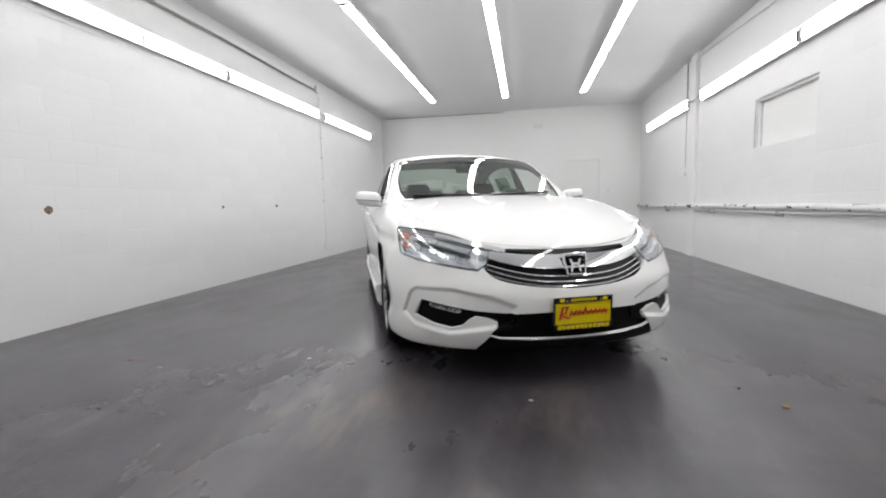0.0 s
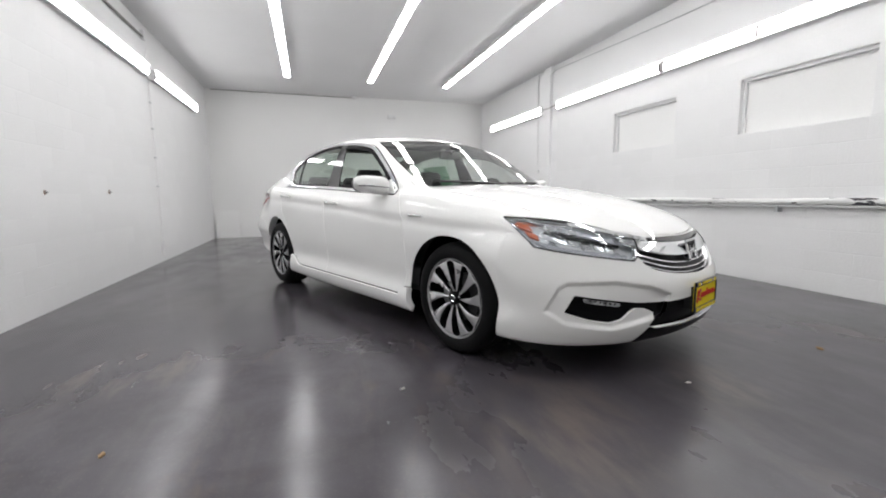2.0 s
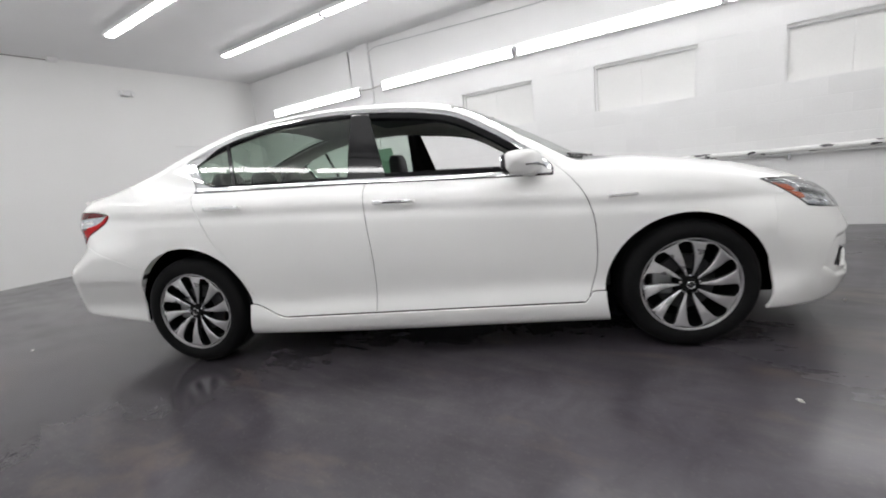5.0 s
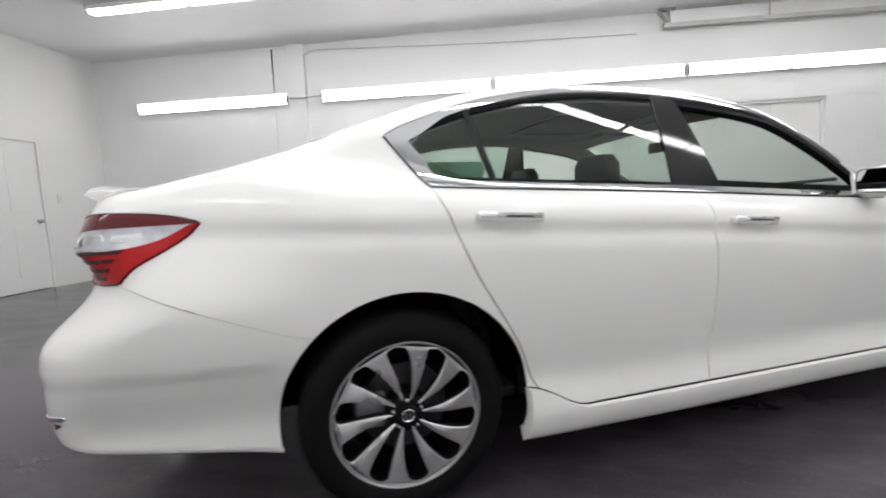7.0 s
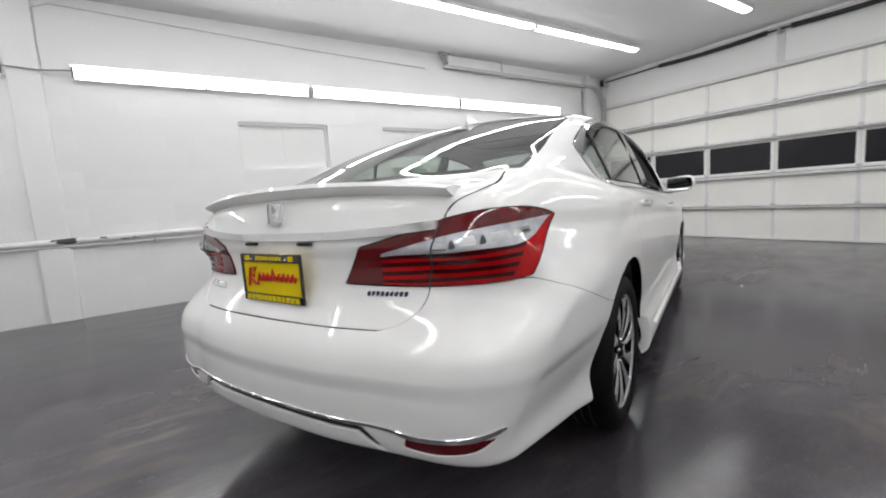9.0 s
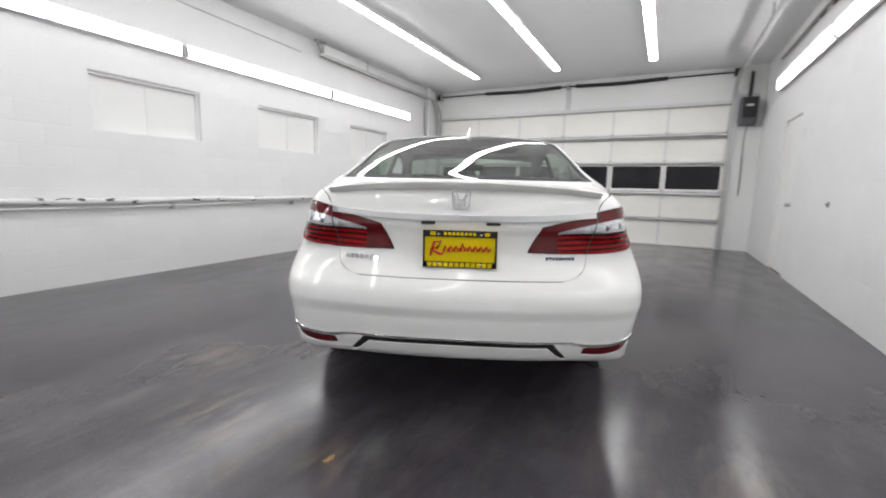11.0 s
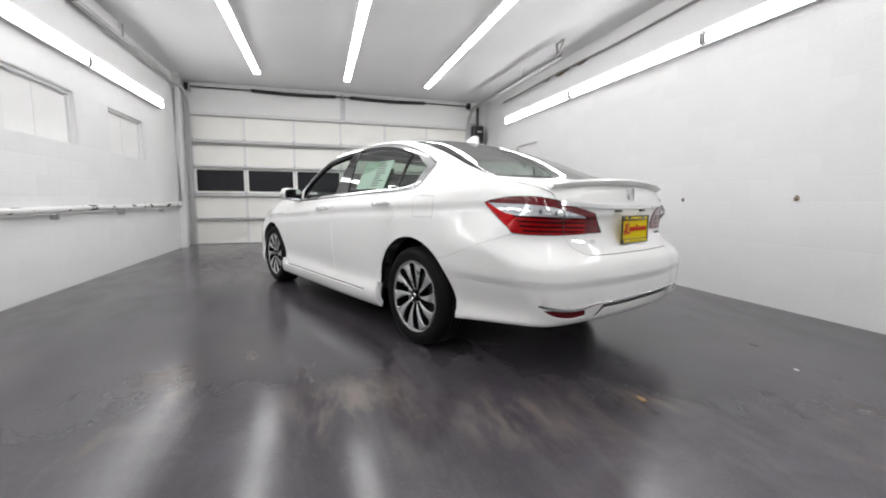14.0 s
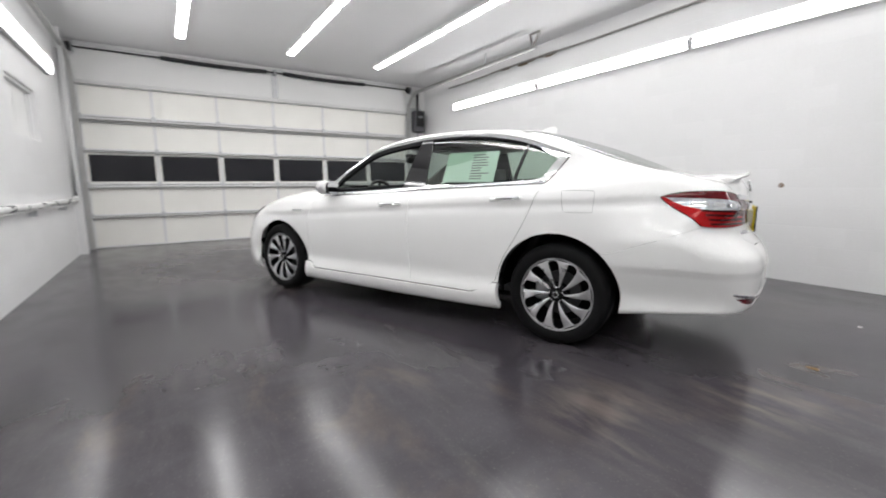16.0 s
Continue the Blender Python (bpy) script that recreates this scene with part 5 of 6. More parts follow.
def emblem(parent, y, z, size, tilt):
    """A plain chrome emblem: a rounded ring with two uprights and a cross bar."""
    e = new("emblem")
    e.parent = parent
    e.matrix_basis = pose(0, y, z, tilt, 0, 0)
    bm = bmesh.new()
    outer = smooth_loop(((-1, 0.8), (-0.75, 1), (0.75, 1), (1, 0.8), (0.82, -0.85), (0.6, -1), (-0.6, -1), (-0.82, -0.85)), (), 4)
    rows = [[(size * k * px, d, size * 0.86 * k * py) for px, py in outer] for k, d in ((1.0, 0.0), (1.0, -0.006), (0.95, -0.010), (0.88, -0.010), (0.84, -0.004), (0.84, 0.0))]
    loft(bm, rows, close=True)
    part("ring", bm, M["chrome"], e, smooth=True)
    for sx in (-1, 1):
        bm = bmesh.new()
        pts = [(0.30, -0.72), (0.46, -0.72), (0.36, 0.0), (0.62, 0.74), (0.42, 0.74), (0.18, 0.0)]
        loft(bm, [[(sx * size * a, d, size * 0.86 * b) for a, b in pts] for d in (0.0, -0.008)], close=True, caps=True)
        part("upright", bm, M["chrome"], e)
    bm = bmesh.new()
    box(bm, -0.25 * size, 0.25 * size, -0.0075, 0.0, -0.09 * size, 0.09 * size)
    part("cross_bar", bm, M["chrome"], e)
    return e


emblem(gr, -2.338, 0.625, 0.064, -14)
box_part("emblem_base", (-0.052, 0.052, -2.340, -2.32, 0.582, 0.668), M["pillar"], gr, bevel=0.012)

# lower intake and fog lamps
shell("intake_mesh", cut(FRONT, lambda p: -1.9 - p[:, 1], lambda p: intake(xz(p)) + 0.02), M["pillar"], bumper, "black lower intake", lift=-0.030, fold=0)
lip_edge = spline((0, 0.2, 0.40), (0.2615, 0.264, 0.271))
shell("intake_chrome", cut(FRONT, lambda p: -1.9 - p[:, 1], lambda p: p[:, 2] - lip_edge(np.abs(p[:, 0])) + 0.001, lambda p: lip_edge(np.abs(p[:, 0])) + 0.0025 - p[:, 2], lambda p: 0.40 - np.abs(p[:, 0])), M["chrome"], bumper, "chrome lip under the intake", lift=0.004, fold=0.004)
LIP = inside_poly(((-0.2, 0.262), (0.0, 0.262), (0.40, 0.272), (0.445, 0.286), (0.50, 0.215), (0.48, 0.15), (-0.2, 0.15)))
shell("intake_lip", cut(FRONT, lambda p: -1.9 - p[:, 1], lambda p: LIP(xz(p)), lambda p: p[:, 2] - 0.20), M["pillar"], bumper, "black plastic lower lip", lift=0.002, fold=0.0)
for s in (1, -1):
    shell("fog_pocket", cut(FRONT, lambda p: fog(uz(p)) + 0.015), M["pillar"], bumper, "black fog lamp pocket", s, lift=-0.026, fold=0)
    led = inside_poly(((0.855, 0.432), (0.64, 0.405), (0.635, 0.392), (0.66, 0.390), (0.845, 0.412)))
    shell("fog_lamp", cut(FRONT, lambda p: led(uz(p))), M["bowl"], bumper, "thin fog lamp strip", s, lift=-0.014, fold=0.02)
    for k in range(6):
        u0 = 0.665 + 0.028 * k
        cell = inside_poly(((u0, 0.397 + 0.0038 * k), (u0 + 0.016, 0.399 + 0.0038 * k), (u0 + 0.016, 0.408 + 0.0038 * k), (u0, 0.406 + 0.0038 * k)))
        shell("fog_cell", cut(FRONT, lambda p: cell(uz(p))), M["black"], bumper, "", s, lift=-0.012, fold=0.004)

# headlights
for s in (1, -1):
    hl = new("headlight")
    hl.parent = car
    cover = shell("lens", cut(FRONT, lambda p: head(uz(p))), M["lens"], hl, "clear headlight cover", s, lift=0.001, fold=0.004)
    cover.visible_shadow = False
    shell("bowl", cut(FRONT, lambda p: head(uz(p)) + 0.003), M["bowl"], hl, "", s, lift=-0.040, fold=0)
    shell("bezel", cut(FRONT, lambda p: head(uz(p)), lambda p: 0.013 - head(uz(p))), M["reflector"], hl, "", s, lift=-0.012, fold=0.04)
    up = inside_poly(((0.60, 0.715), (0.80, 0.757), (1.0, 0.782), (1.0, 0.765), (0.80, 0.735), (0.62, 0.695)))
    shell("light_strip", cut(FRONT, lambda p: up(uz(p))), M["clear_lens"], hl, "bright daytime strip", s, lift=-0.02, fold=0.02)
    shell("lens_edge", cut(FRONT, lambda p: head(uz(p)) + 0.001, lambda p: 0.0032 - head(uz(p))), M["gloss_black"], hl, "thin dark lens edge", s, lift=0.0022, fold=0.004)
    amb2 = inside_poly(((1.060, 0.735), (1.120, 0.750), (1.100, 0.722), (1.052, 0.708)))
    shell("side_reflector", cut(FRONT, lambda p: amb2(uz(p))), M["amber"], hl, "amber side reflector", s, lift=-0.01, fold=0.02)
    amb = inside_poly(((1.085, 0.780), (1.160, 0.792), (1.132, 0.764), (1.072, 0.748)))
    shell("side_reflector", cut(FRONT, lambda p: amb(uz(p))), M["amber"], hl, "amber side reflector", s, lift=-0.01, fold=0.02)
    lowr = inside_poly(((0.56, 0.622), (0.72, 0.634), (0.98, 0.660), (1.09, 0.70), (1.06, 0.705), (0.96, 0.678), (0.72, 0.652), (0.57, 0.638)))
    shell("lower_trim", cut(FRONT, lambda p: lowr(uz(p))), M["clear_lens"], hl, "", s, lift=-0.018, fold=0.02)
    for k in range(5):
        u0 = 0.63 + 0.068 * k
        z0 = 0.652 + 0.012 * k
        cell = inside_poly(((u0, z0), (u0 + 0.052, z0 + 0.008), (u0 + 0.050, z0 + 0.050), (u0 + 0.004, z0 + 0.040)))
        shell("projector", cut(FRONT, lambda p: cell(uz(p))), M["reflector"], hl, "small square projector", s, lift=-0.035 + 0.004 * (k % 2), fold=0.02)
    seam = inside_poly(((0.60, 0.684), (0.80, 0.722), (1.02, 0.757), (1.02, 0.750), (0.80, 0.714), (0.60, 0.675)))
    shell("divider", cut(FRONT, lambda p: seam(uz(p))), M["gloss_black"], hl, "dark divider strip", s, lift=-0.015, fold=0.02)
    for k in range(3):
        u0, z0 = 0.84 + 0.055 * k, 0.735 + 0.009 * k
        chip = inside_poly(((u0, z0), (u0 + 0.042, z0 + 0.007), (u0 + 0.040, z0 + 0.027), (u0 - 0.006, z0 + 0.020)))
        shell("light_cell", cut(FRONT, lambda p: chip(uz(p))), M["chrome"], hl, "small square light cell", s, lift=-0.012, fold=0.012)
    arrow = inside_poly(((0.96, 0.70), (1.06, 0.735), (1.02, 0.76), (0.95, 0.742)))
    shell("turn_bowl", cut(FRONT, lambda p: arrow(uz(p))), M["reflector"], hl, "", s, lift=-0.028, fold=0.02)

# tail lights
for s in (1, -1):
    tl = new("taillight")
    tl.parent = car
    vt = lambda p: vz(p)[:, 0]  # noqa: E731
    up_edge = spline((0.30, 0.41, 0.54, 0.63, 0.724, 0.851, 0.938, 1.02, 1.07), (0.83, 0.866, 0.895, 0.913, 0.928, 0.940, 0.944, 0.947, 0.95))
    mid_edge = spline((0.30, 0.41, 0.65, 0.80, 0.909, 0.965, 1.02, 1.07), (0.84, 0.861, 0.874, 0.880, 0.884, 0.904, 0.943, 0.955))
    base = cut(REAR, lambda p: tails(vz(p)))
    shell("upper_lens", cut(base, lambda p: p[:, 2] - np.maximum(up_edge(vt(p)), mid_edge(vt(p)))), M["dark_red"], tl, "smoked red upper lens", s, lift=0.004)
    shell("clear_lens", cut(base, lambda p: up_edge(vt(p)) - p[:, 2], lambda p: p[:, 2] - mid_edge(vt(p)), lambda p: vt(p) - 0.44), M["clear_lens"], tl, "clear silver reversing lens", s, lift=0.003)
    shell("inner_lens", cut(base, lambda p: np.maximum(up_edge(vt(p)) , mid_edge(vt(p))) - p[:, 2], lambda p: 0.44 - vt(p)), M["dark_red"], tl, "smoked red inner lens", s, lift=0.003)
    red_zone = cut(base, lambda p: mid_edge(vt(p)) - p[:, 2], lambda p: vt(p) - 0.44)
    shell("red_lens", red_zone, M["red"], tl, "glossy red lens", s, lift=0.003)
    for z in (0.796, 0.820, 0.845, 0.868):
        shell("lens_rib", cut(red_zone, lambda p: p[:, 2] - z - 0.03 * (vt(p) - 0.6) + 0.0055, lambda p: z + 0.03 * (vt(p) - 0.6) + 0.0055 - p[:, 2], lambda p: 0.865 + 0.6 * (p[:, 2] - 0.80) - vt(p), lambda p: tails(vz(p)) - 0.008), M["deep_red"], tl, "", s, lift=0.0055, fold=0.003)
    gap_in = cut(base, lambda p: np.abs(p[:, 0]) - DECK(p[:, 2]) + 0.002, lambda p: DECK(p[:, 2]) + 0.002 - np.abs(p[:, 0]))
    for v0, v1, zz, tone in ((0.56, 0.60, 0.886, "bowl"), (0.61, 0.66, 0.893, "reflector"), (0.665, 0.69, 0.896, "disc"), (0.70, 0.755, 0.903, "chrome"), (0.76, 0.785, 0.904, "disc"), (0.79, 0.86, 0.909, "reflector"), (0.87, 0.94, 0.914, "chrome")):
        facet = inside_poly(((v0, zz - 0.013), (v1, zz - 0.011), (v1 - 0.012, zz + 0.013), (v0 + 0.006, zz + 0.008)))
        shell("facet", cut(base, lambda p: facet(vz(p))), M[tone], tl, "bright facet in the clear lens", s, lift=0.0042, fold=0.003)
    shell("lens_edge", cut(base, lambda p: 0.0014 - tails(vz(p))), M["pillar"], tl, "dark lens edge", s, lift=0.0058, fold=0.003)
    # black strip on the lens paints the dark of the split at the lid
    shell("lens_gap", gap_in, M["black"], tl, "", s, lift=0.0062, fold=0.003)

# boot lid fittings
spo = bmesh.new()
rows = []
for x in np.linspace(-0.615, 0.615, 41):
    a = abs(x) / 0.615
    rise = 1 - a ** 6
    yb, yf = 2.365 - 0.085 * a ** 2, 1.98 + 0.12 * a ** 2
    zb = 1.082 - 0.030 * a ** 2
    zl = 1.050 - 0.035 * a ** 2
    rows.append([(x, yf, zl + 0.018 - 0.03 * (1 - rise)), (x, (yf + yb) / 2, zl + 0.030 + 0.004 * rise), (x, yb - 0.05, zb + 0.000), (x, yb - 0.008, zb + 0.012 * rise - 0.004), (x, yb, zb + 0.004 * rise - 0.008), (x, yb - 0.012, zb - 0.018), (x, yb - 0.09, zl - 0.022), (x, yf + 0.02, zl - 0.02)])
loft(spo, rows, close=True, caps=True)
part("spoiler", spo, M["paint"], lid, "white lip spoiler", smooth=True, angle=50)
CHB = spline((0, 0.3, 0.56), (0.926, 0.930, 0.945))
shell("chrome_bar", cut(REAR, lambda p: p[:, 2] - CHB(np.abs(p[:, 0])) + 0.013, lambda p: CHB(np.abs(p[:, 0])) + 0.012 - p[:, 2], lambda p: 0.585 - np.abs(p[:, 0])), M["chrome"], lid, "chrome bar over the plate", lift=0.012, fold=0.02)
emblem(lid, 2.352, 1.003, 0.042, 12).matrix_basis = pose(0, 2.366, 1.003, -8, 0, 180)
for x0, x1, z0, z1, m in ((0.36, 0.52, 0.732, 0.752, "chrome"), (-0.50, -0.37, 0.752, 0.766, "blue"), (-0.49, -0.40, 0.734, 0.741, "chrome")):
    nb = 7 if x0 > 0 else 9
    holder = new("badge")
    holder.parent = lid
    field = cut(REAR, lambda p: 0.79 - p[:, 2], lambda p: p[:, 2] - 0.70)
    a0, a1 = sorted((abs(x0), abs(x1)))
    for k in range(nb):
        w = (a1 - a0) / nb
        bar = inside_poly(((a0 + w * k + 0.002, z0), (a0 + w * (k + 1) - 0.002, z0), (a0 + w * (k + 1) - 0.002, z1), (a0 + w * k + 0.002, z1)))
        shell("bar", cut(field, lambda p: bar(xz(p))), M[m], holder, "", 1 if x0 > 0 else -1, lift=0.003, fold=0.004)
for s in (1, -1):
    bm = bmesh.new()
    box(bm, 0.14 * s - 0.03, 0.14 * s + 0.03, 2.36, 2.385, 0.899, 0.910, bevel=0.003)
    part("plate_lamp", bm, M["black"], lid)


def dealer_plate(name, y, z, turn, parent, tilt):
    """A framed yellow card plate with a red scrawl and bars in place of lettering."""
    pl = new(name)
    pl.parent = parent
    pl["label"] = "yellow dealer card plate in a black frame"
    pl.matrix_basis = pose(0, y, z, tilt, 0, turn)
    bm = bmesh.new()
    box(bm, -0.152, 0.152, -0.004, 0.004, -0.076, 0.076, bevel=0.002)
    part("card", bm, M["yellow"], pl, "yellow card")
    bm = bmesh.new()
    box(bm, -0.158, 0.158, -0.010, 0.0, 0.052, 0.080, bevel=0.003)
    box(bm, -0.158, 0.158, -0.010, 0.0, -0.080, -0.054, bevel=0.003)
    box(bm, -0.158, -0.149, -0.010, 0.0, -0.056, 0.056, bevel=0.003)
    box(bm, 0.149, 0.158, -0.010, 0.0, -0.056, 0.056, bevel=0.003)
    part("frame", bm, M["gloss_black"], pl, "black plastic plate frame")
    for z0, x0, x1, n in ((0.066, -0.07, 0.07, 8), (-0.067, -0.14, 0.14, 12)):
        for k in range(n):
            w = (x1 - x0) / n
            box_part("bar", (x0 + w * k + 0.0025, x0 + w * (k + 1) - 0.0025, -0.0115, -0.009, z0 - (0.006 if z0 > 0 else 0.009), z0 + (0.006 if z0 > 0 else 0.009)), M["yellow"], pl)
    for x in (-0.115, 0.115):
        box_part("bar", (x - 0.012, x + 0.012, -0.0115, -0.009, 0.058, 0.074), M["yellow"], pl, bevel=0.003)
    bm = bmesh.new()
    tube(bm, [(-0.125, -0.0055, -0.03), (-0.11, -0.0055, 0.03), (-0.08, -0.0055, 0.034), (-0.095, -0.0055, 0.004), (-0.125, -0.0055, 0.0), (-0.085, -0.0055, -0.022), (-0.07, -0.0055, -0.02)], 0.0060, 6)
    part("scrawl", bm, M["red_ink"], pl, smooth=True)
    for k, x in enumerate((-0.058, -0.034, -0.012, 0.016, 0.046, 0.07, 0.094, 0.116)):
        bm = bmesh.new()
        hgt = 0.026 if k in (3,) else 0.013
        tube(bm, [(x - 0.012, -0.0055, -0.012 + 0.001 * k), (x - 0.004, -0.0055, hgt), (x + 0.006, -0.0055, -0.008), (x + 0.014, -0.0055, 0.006)], 0.0054, 6)
        part("scrawl", bm, M["red_ink"], pl, smooth=True)
    for x in (-0.09, 0.09):
        for zz in (0.062, -0.066):
            bm = bmesh.new()
            lathe(bm, [(0.0, -0.0135), (0.005, -0.0125), (0.0055, -0.008)], 10, "y")
            bmesh.ops.translate(bm, verts=bm.verts, vec=(x, 0, zz))
            part("screw", bm, M["chrome"], pl, smooth=True)
    return pl


dealer_plate("plate", -2.418, 0.396, 0, bumper, 0)
dealer_plate("plate", 2.406, 0.797, 180, lid, 0)
box_part("plate_mount", (-0.05, 0.05, 2.36, 2.408, 0.77, 0.85), M["paint"], lid, bevel=0.004)
box_part("plate_mount", (-0.15, 0.15, -2.41, -2.36, 0.33, 0.45), M["black"], bumper, bevel=0.005)


# ---- wheels ----
def wheel(sx, y):
    """Alloy wheel with ten swept spokes in a low tyre; the outside faces local -x before it is turned."""
    w = new("wheel")
    w.parent = car
    w.matrix_basis = pose(sx * TRACK, y, HUB, 0, 0, 180 if sx > 0 else 0)
    bm = bmesh.new()
    prof = [(0.232, -0.013), (0.241, -0.022), (0.266, -0.030), (0.293, -0.027), (0.312, -0.014), (0.322, 0.004), (0.3275, 0.03), (0.328, 0.09), (0.328, 0.15), (0.322, 0.19), (0.29, 0.215), (0.25, 0.212), (0.218, 0.20)]
    lathe(bm, prof, 72)
    part("tyre", bm, M["rubber"], w, "black road tyre", smooth=True, angle=60)
    for xg in (0.055, 0.09, 0.125):
        bm = bmesh.new()
        lathe(bm, [(0.3283, xg - 0.004), (0.3288, xg), (0.3283, xg + 0.004)], 60)
        part("tread_groove", bm, M["black"], w, smooth=True)
    rim = new("rim")
    rim.parent = w
    bm = bmesh.new()
    lathe(bm, [(0.236, -0.008), (0.237, -0.017), (0.2335, -0.0185), (0.2305, -0.0155), (0.2285, -0.0120), (0.2255, -0.009), (0.2255, 0.03)], 80)
    part("lip", bm, M["lip"], rim, "machined silver rim lip", smooth=True, angle=40)
    bm = bmesh.new()
    lathe(bm, [(0.2255, -0.006), (0.214, 0.05), (0.198, 0.16), (0.206, 0.20)], 60)
    part("barrel", bm, M["pocket"], rim, smooth=True)
    for k in range(10):
        rows, dark = [], []
        for r in (0.046, 0.056, 0.07, 0.085, 0.10, 0.12, 0.14, 0.16, 0.18, 0.195, 0.207, 0.213, 0.217, 0.2205, 0.2225, 0.2235, 0.2295):
            t = (r - 0.046) / 0.1775
            c = 2 * math.pi * k / 10 - radians(9) * max(t - 0.1, 0) ** 1.2
            full = math.pi * r / 10
            slot = float(np.interp(r, (0.046, 0.06, 0.10, 0.15, 0.19, 0.207), (0.0102, 0.0142, 0.0205, 0.0280, 0.0325, 0.0325)))
            if r > 0.207:
                slot *= math.sqrt(max(1 - ((r - 0.207) / 0.0165) ** 2, 0))
            half = (full - slot) / r
            x = 0.005 - 0.0205 * math.sin(math.pi * (0.10 + 0.53 * t))
            edge = [(c - half, 0.0035), (c - half + 0.003 / r, 0.0), (c + half - 0.003 / r, 0.0005), (c + half, 0.004)]
            rows.append([(x + dx, r * math.cos(a), r * math.sin(a)) for a, dx in edge])
            dark.append([(x + dx, r * math.cos(a), r * math.sin(a)) for a, dx in ((c - half, 0.0035), (c - half * 0.92, 0.032), (c + half * 0.92, 0.032), (c + half, 0.004))])
        bm = bmesh.new()
        loft(bm, rows)
        part("spoke_face", bm, M["alloy"], rim, "machined silver spoke face", smooth=True, angle=50)
        bm = bmesh.new()
        loft(bm, dark)
        part("spoke_side", bm, M["pocket"], rim, "dark painted spoke side", smooth=True, angle=50)
    bm = bmesh.new()
    lathe(bm, [(0.0, -0.016), (0.024, -0.016), (0.029, -0.013), (0.031, -0.004), (0.050, 0.000), (0.060, 0.006), (0.064, 0.03)], 40)
    part("hub", bm, M["pocket"], rim, "black hub", smooth=True)
    bm = bmesh.new()
    lathe(bm, [(0.0165, -0.0165), (0.0185, -0.018), (0.0205, -0.0165)], 24)
    part("cap_emblem", bm, M["chrome"], rim, smooth=True)
    for dy in (-0.006, 0.006):
        box_part("cap_bar", (-0.0175, -0.0155, dy - 0.002, dy + 0.002, -0.011, 0.011), M["chrome"], rim)
    for k in range(5):
        a = 2 * math.pi * (k + 0.25) / 5
        bm = bmesh.new()
        lathe(bm, [(0.0, -0.013), (0.006, -0.012), (0.0085, -0.004), (0.0085, 0.012)], 6)
        bmesh.ops.translate(bm, verts=bm.verts, vec=(0, 0.046 * math.cos(a), 0.046 * math.sin(a)))
        part("lug_nut", bm, M["chrome"], rim)
    bm = bmesh.new()
    lathe(bm, [(0.07, 0.062), (0.142, 0.062), (0.142, 0.084), (0.07, 0.084)], 48)
    part("brake_disc", bm, M["disc"], w, "grey steel brake disc", smooth=True, angle=40)
    bm = bmesh.new()
    lathe(bm, [(0.0, 0.05), (0.07, 0.055), (0.072, 0.1), (0.2, 0.12)], 36)
    part("brake_shield", bm, M["pocket"], w, smooth=True)
    bm = bmesh.new()
    box(bm, 0.05, 0.11, 0.06, 0.16, -0.06, 0.06, bevel=0.012)
    part("caliper", bm, M["steel"], w)


for s in (1, -1):
    for y in (-AXLE, AXLE):
        wheel(s, y)
        bm = bmesh.new()
        rows = [[(x * s, y + 0.408 * math.cos(a), HUB + 0.408 * math.sin(a)) for x in (0.50, 0.70, 0.815)] for a in np.linspace(-0.15, math.pi + 0.15, 30)]
        loft(bm, rows)
        part("arch_liner", bm, M["void"], car, "black wheel arch liner", smooth=True)
        bm = bmesh.new()
        loft(bm, [[(0.50 * s, y + 0.43 * math.cos(a), HUB + 0.43 * math.sin(a)) for a in np.linspace(-0.2, math.pi + 0.2, 24)], [(0.48 * s, y + 0.43 * math.cos(a), HUB + 0.43 * math.sin(a)) for a in np.linspace(-0.2, math.pi + 0.2, 24)]], close=True, caps=True)
        part("arch_wall", bm, M["void"], car)
bm = bmesh.new()
box(bm, -0.72, 0.72, -2.0, 1.7, 0.22, 0.30, bevel=0.03)
part("underbody", bm, M["void"], car, "black underbody")

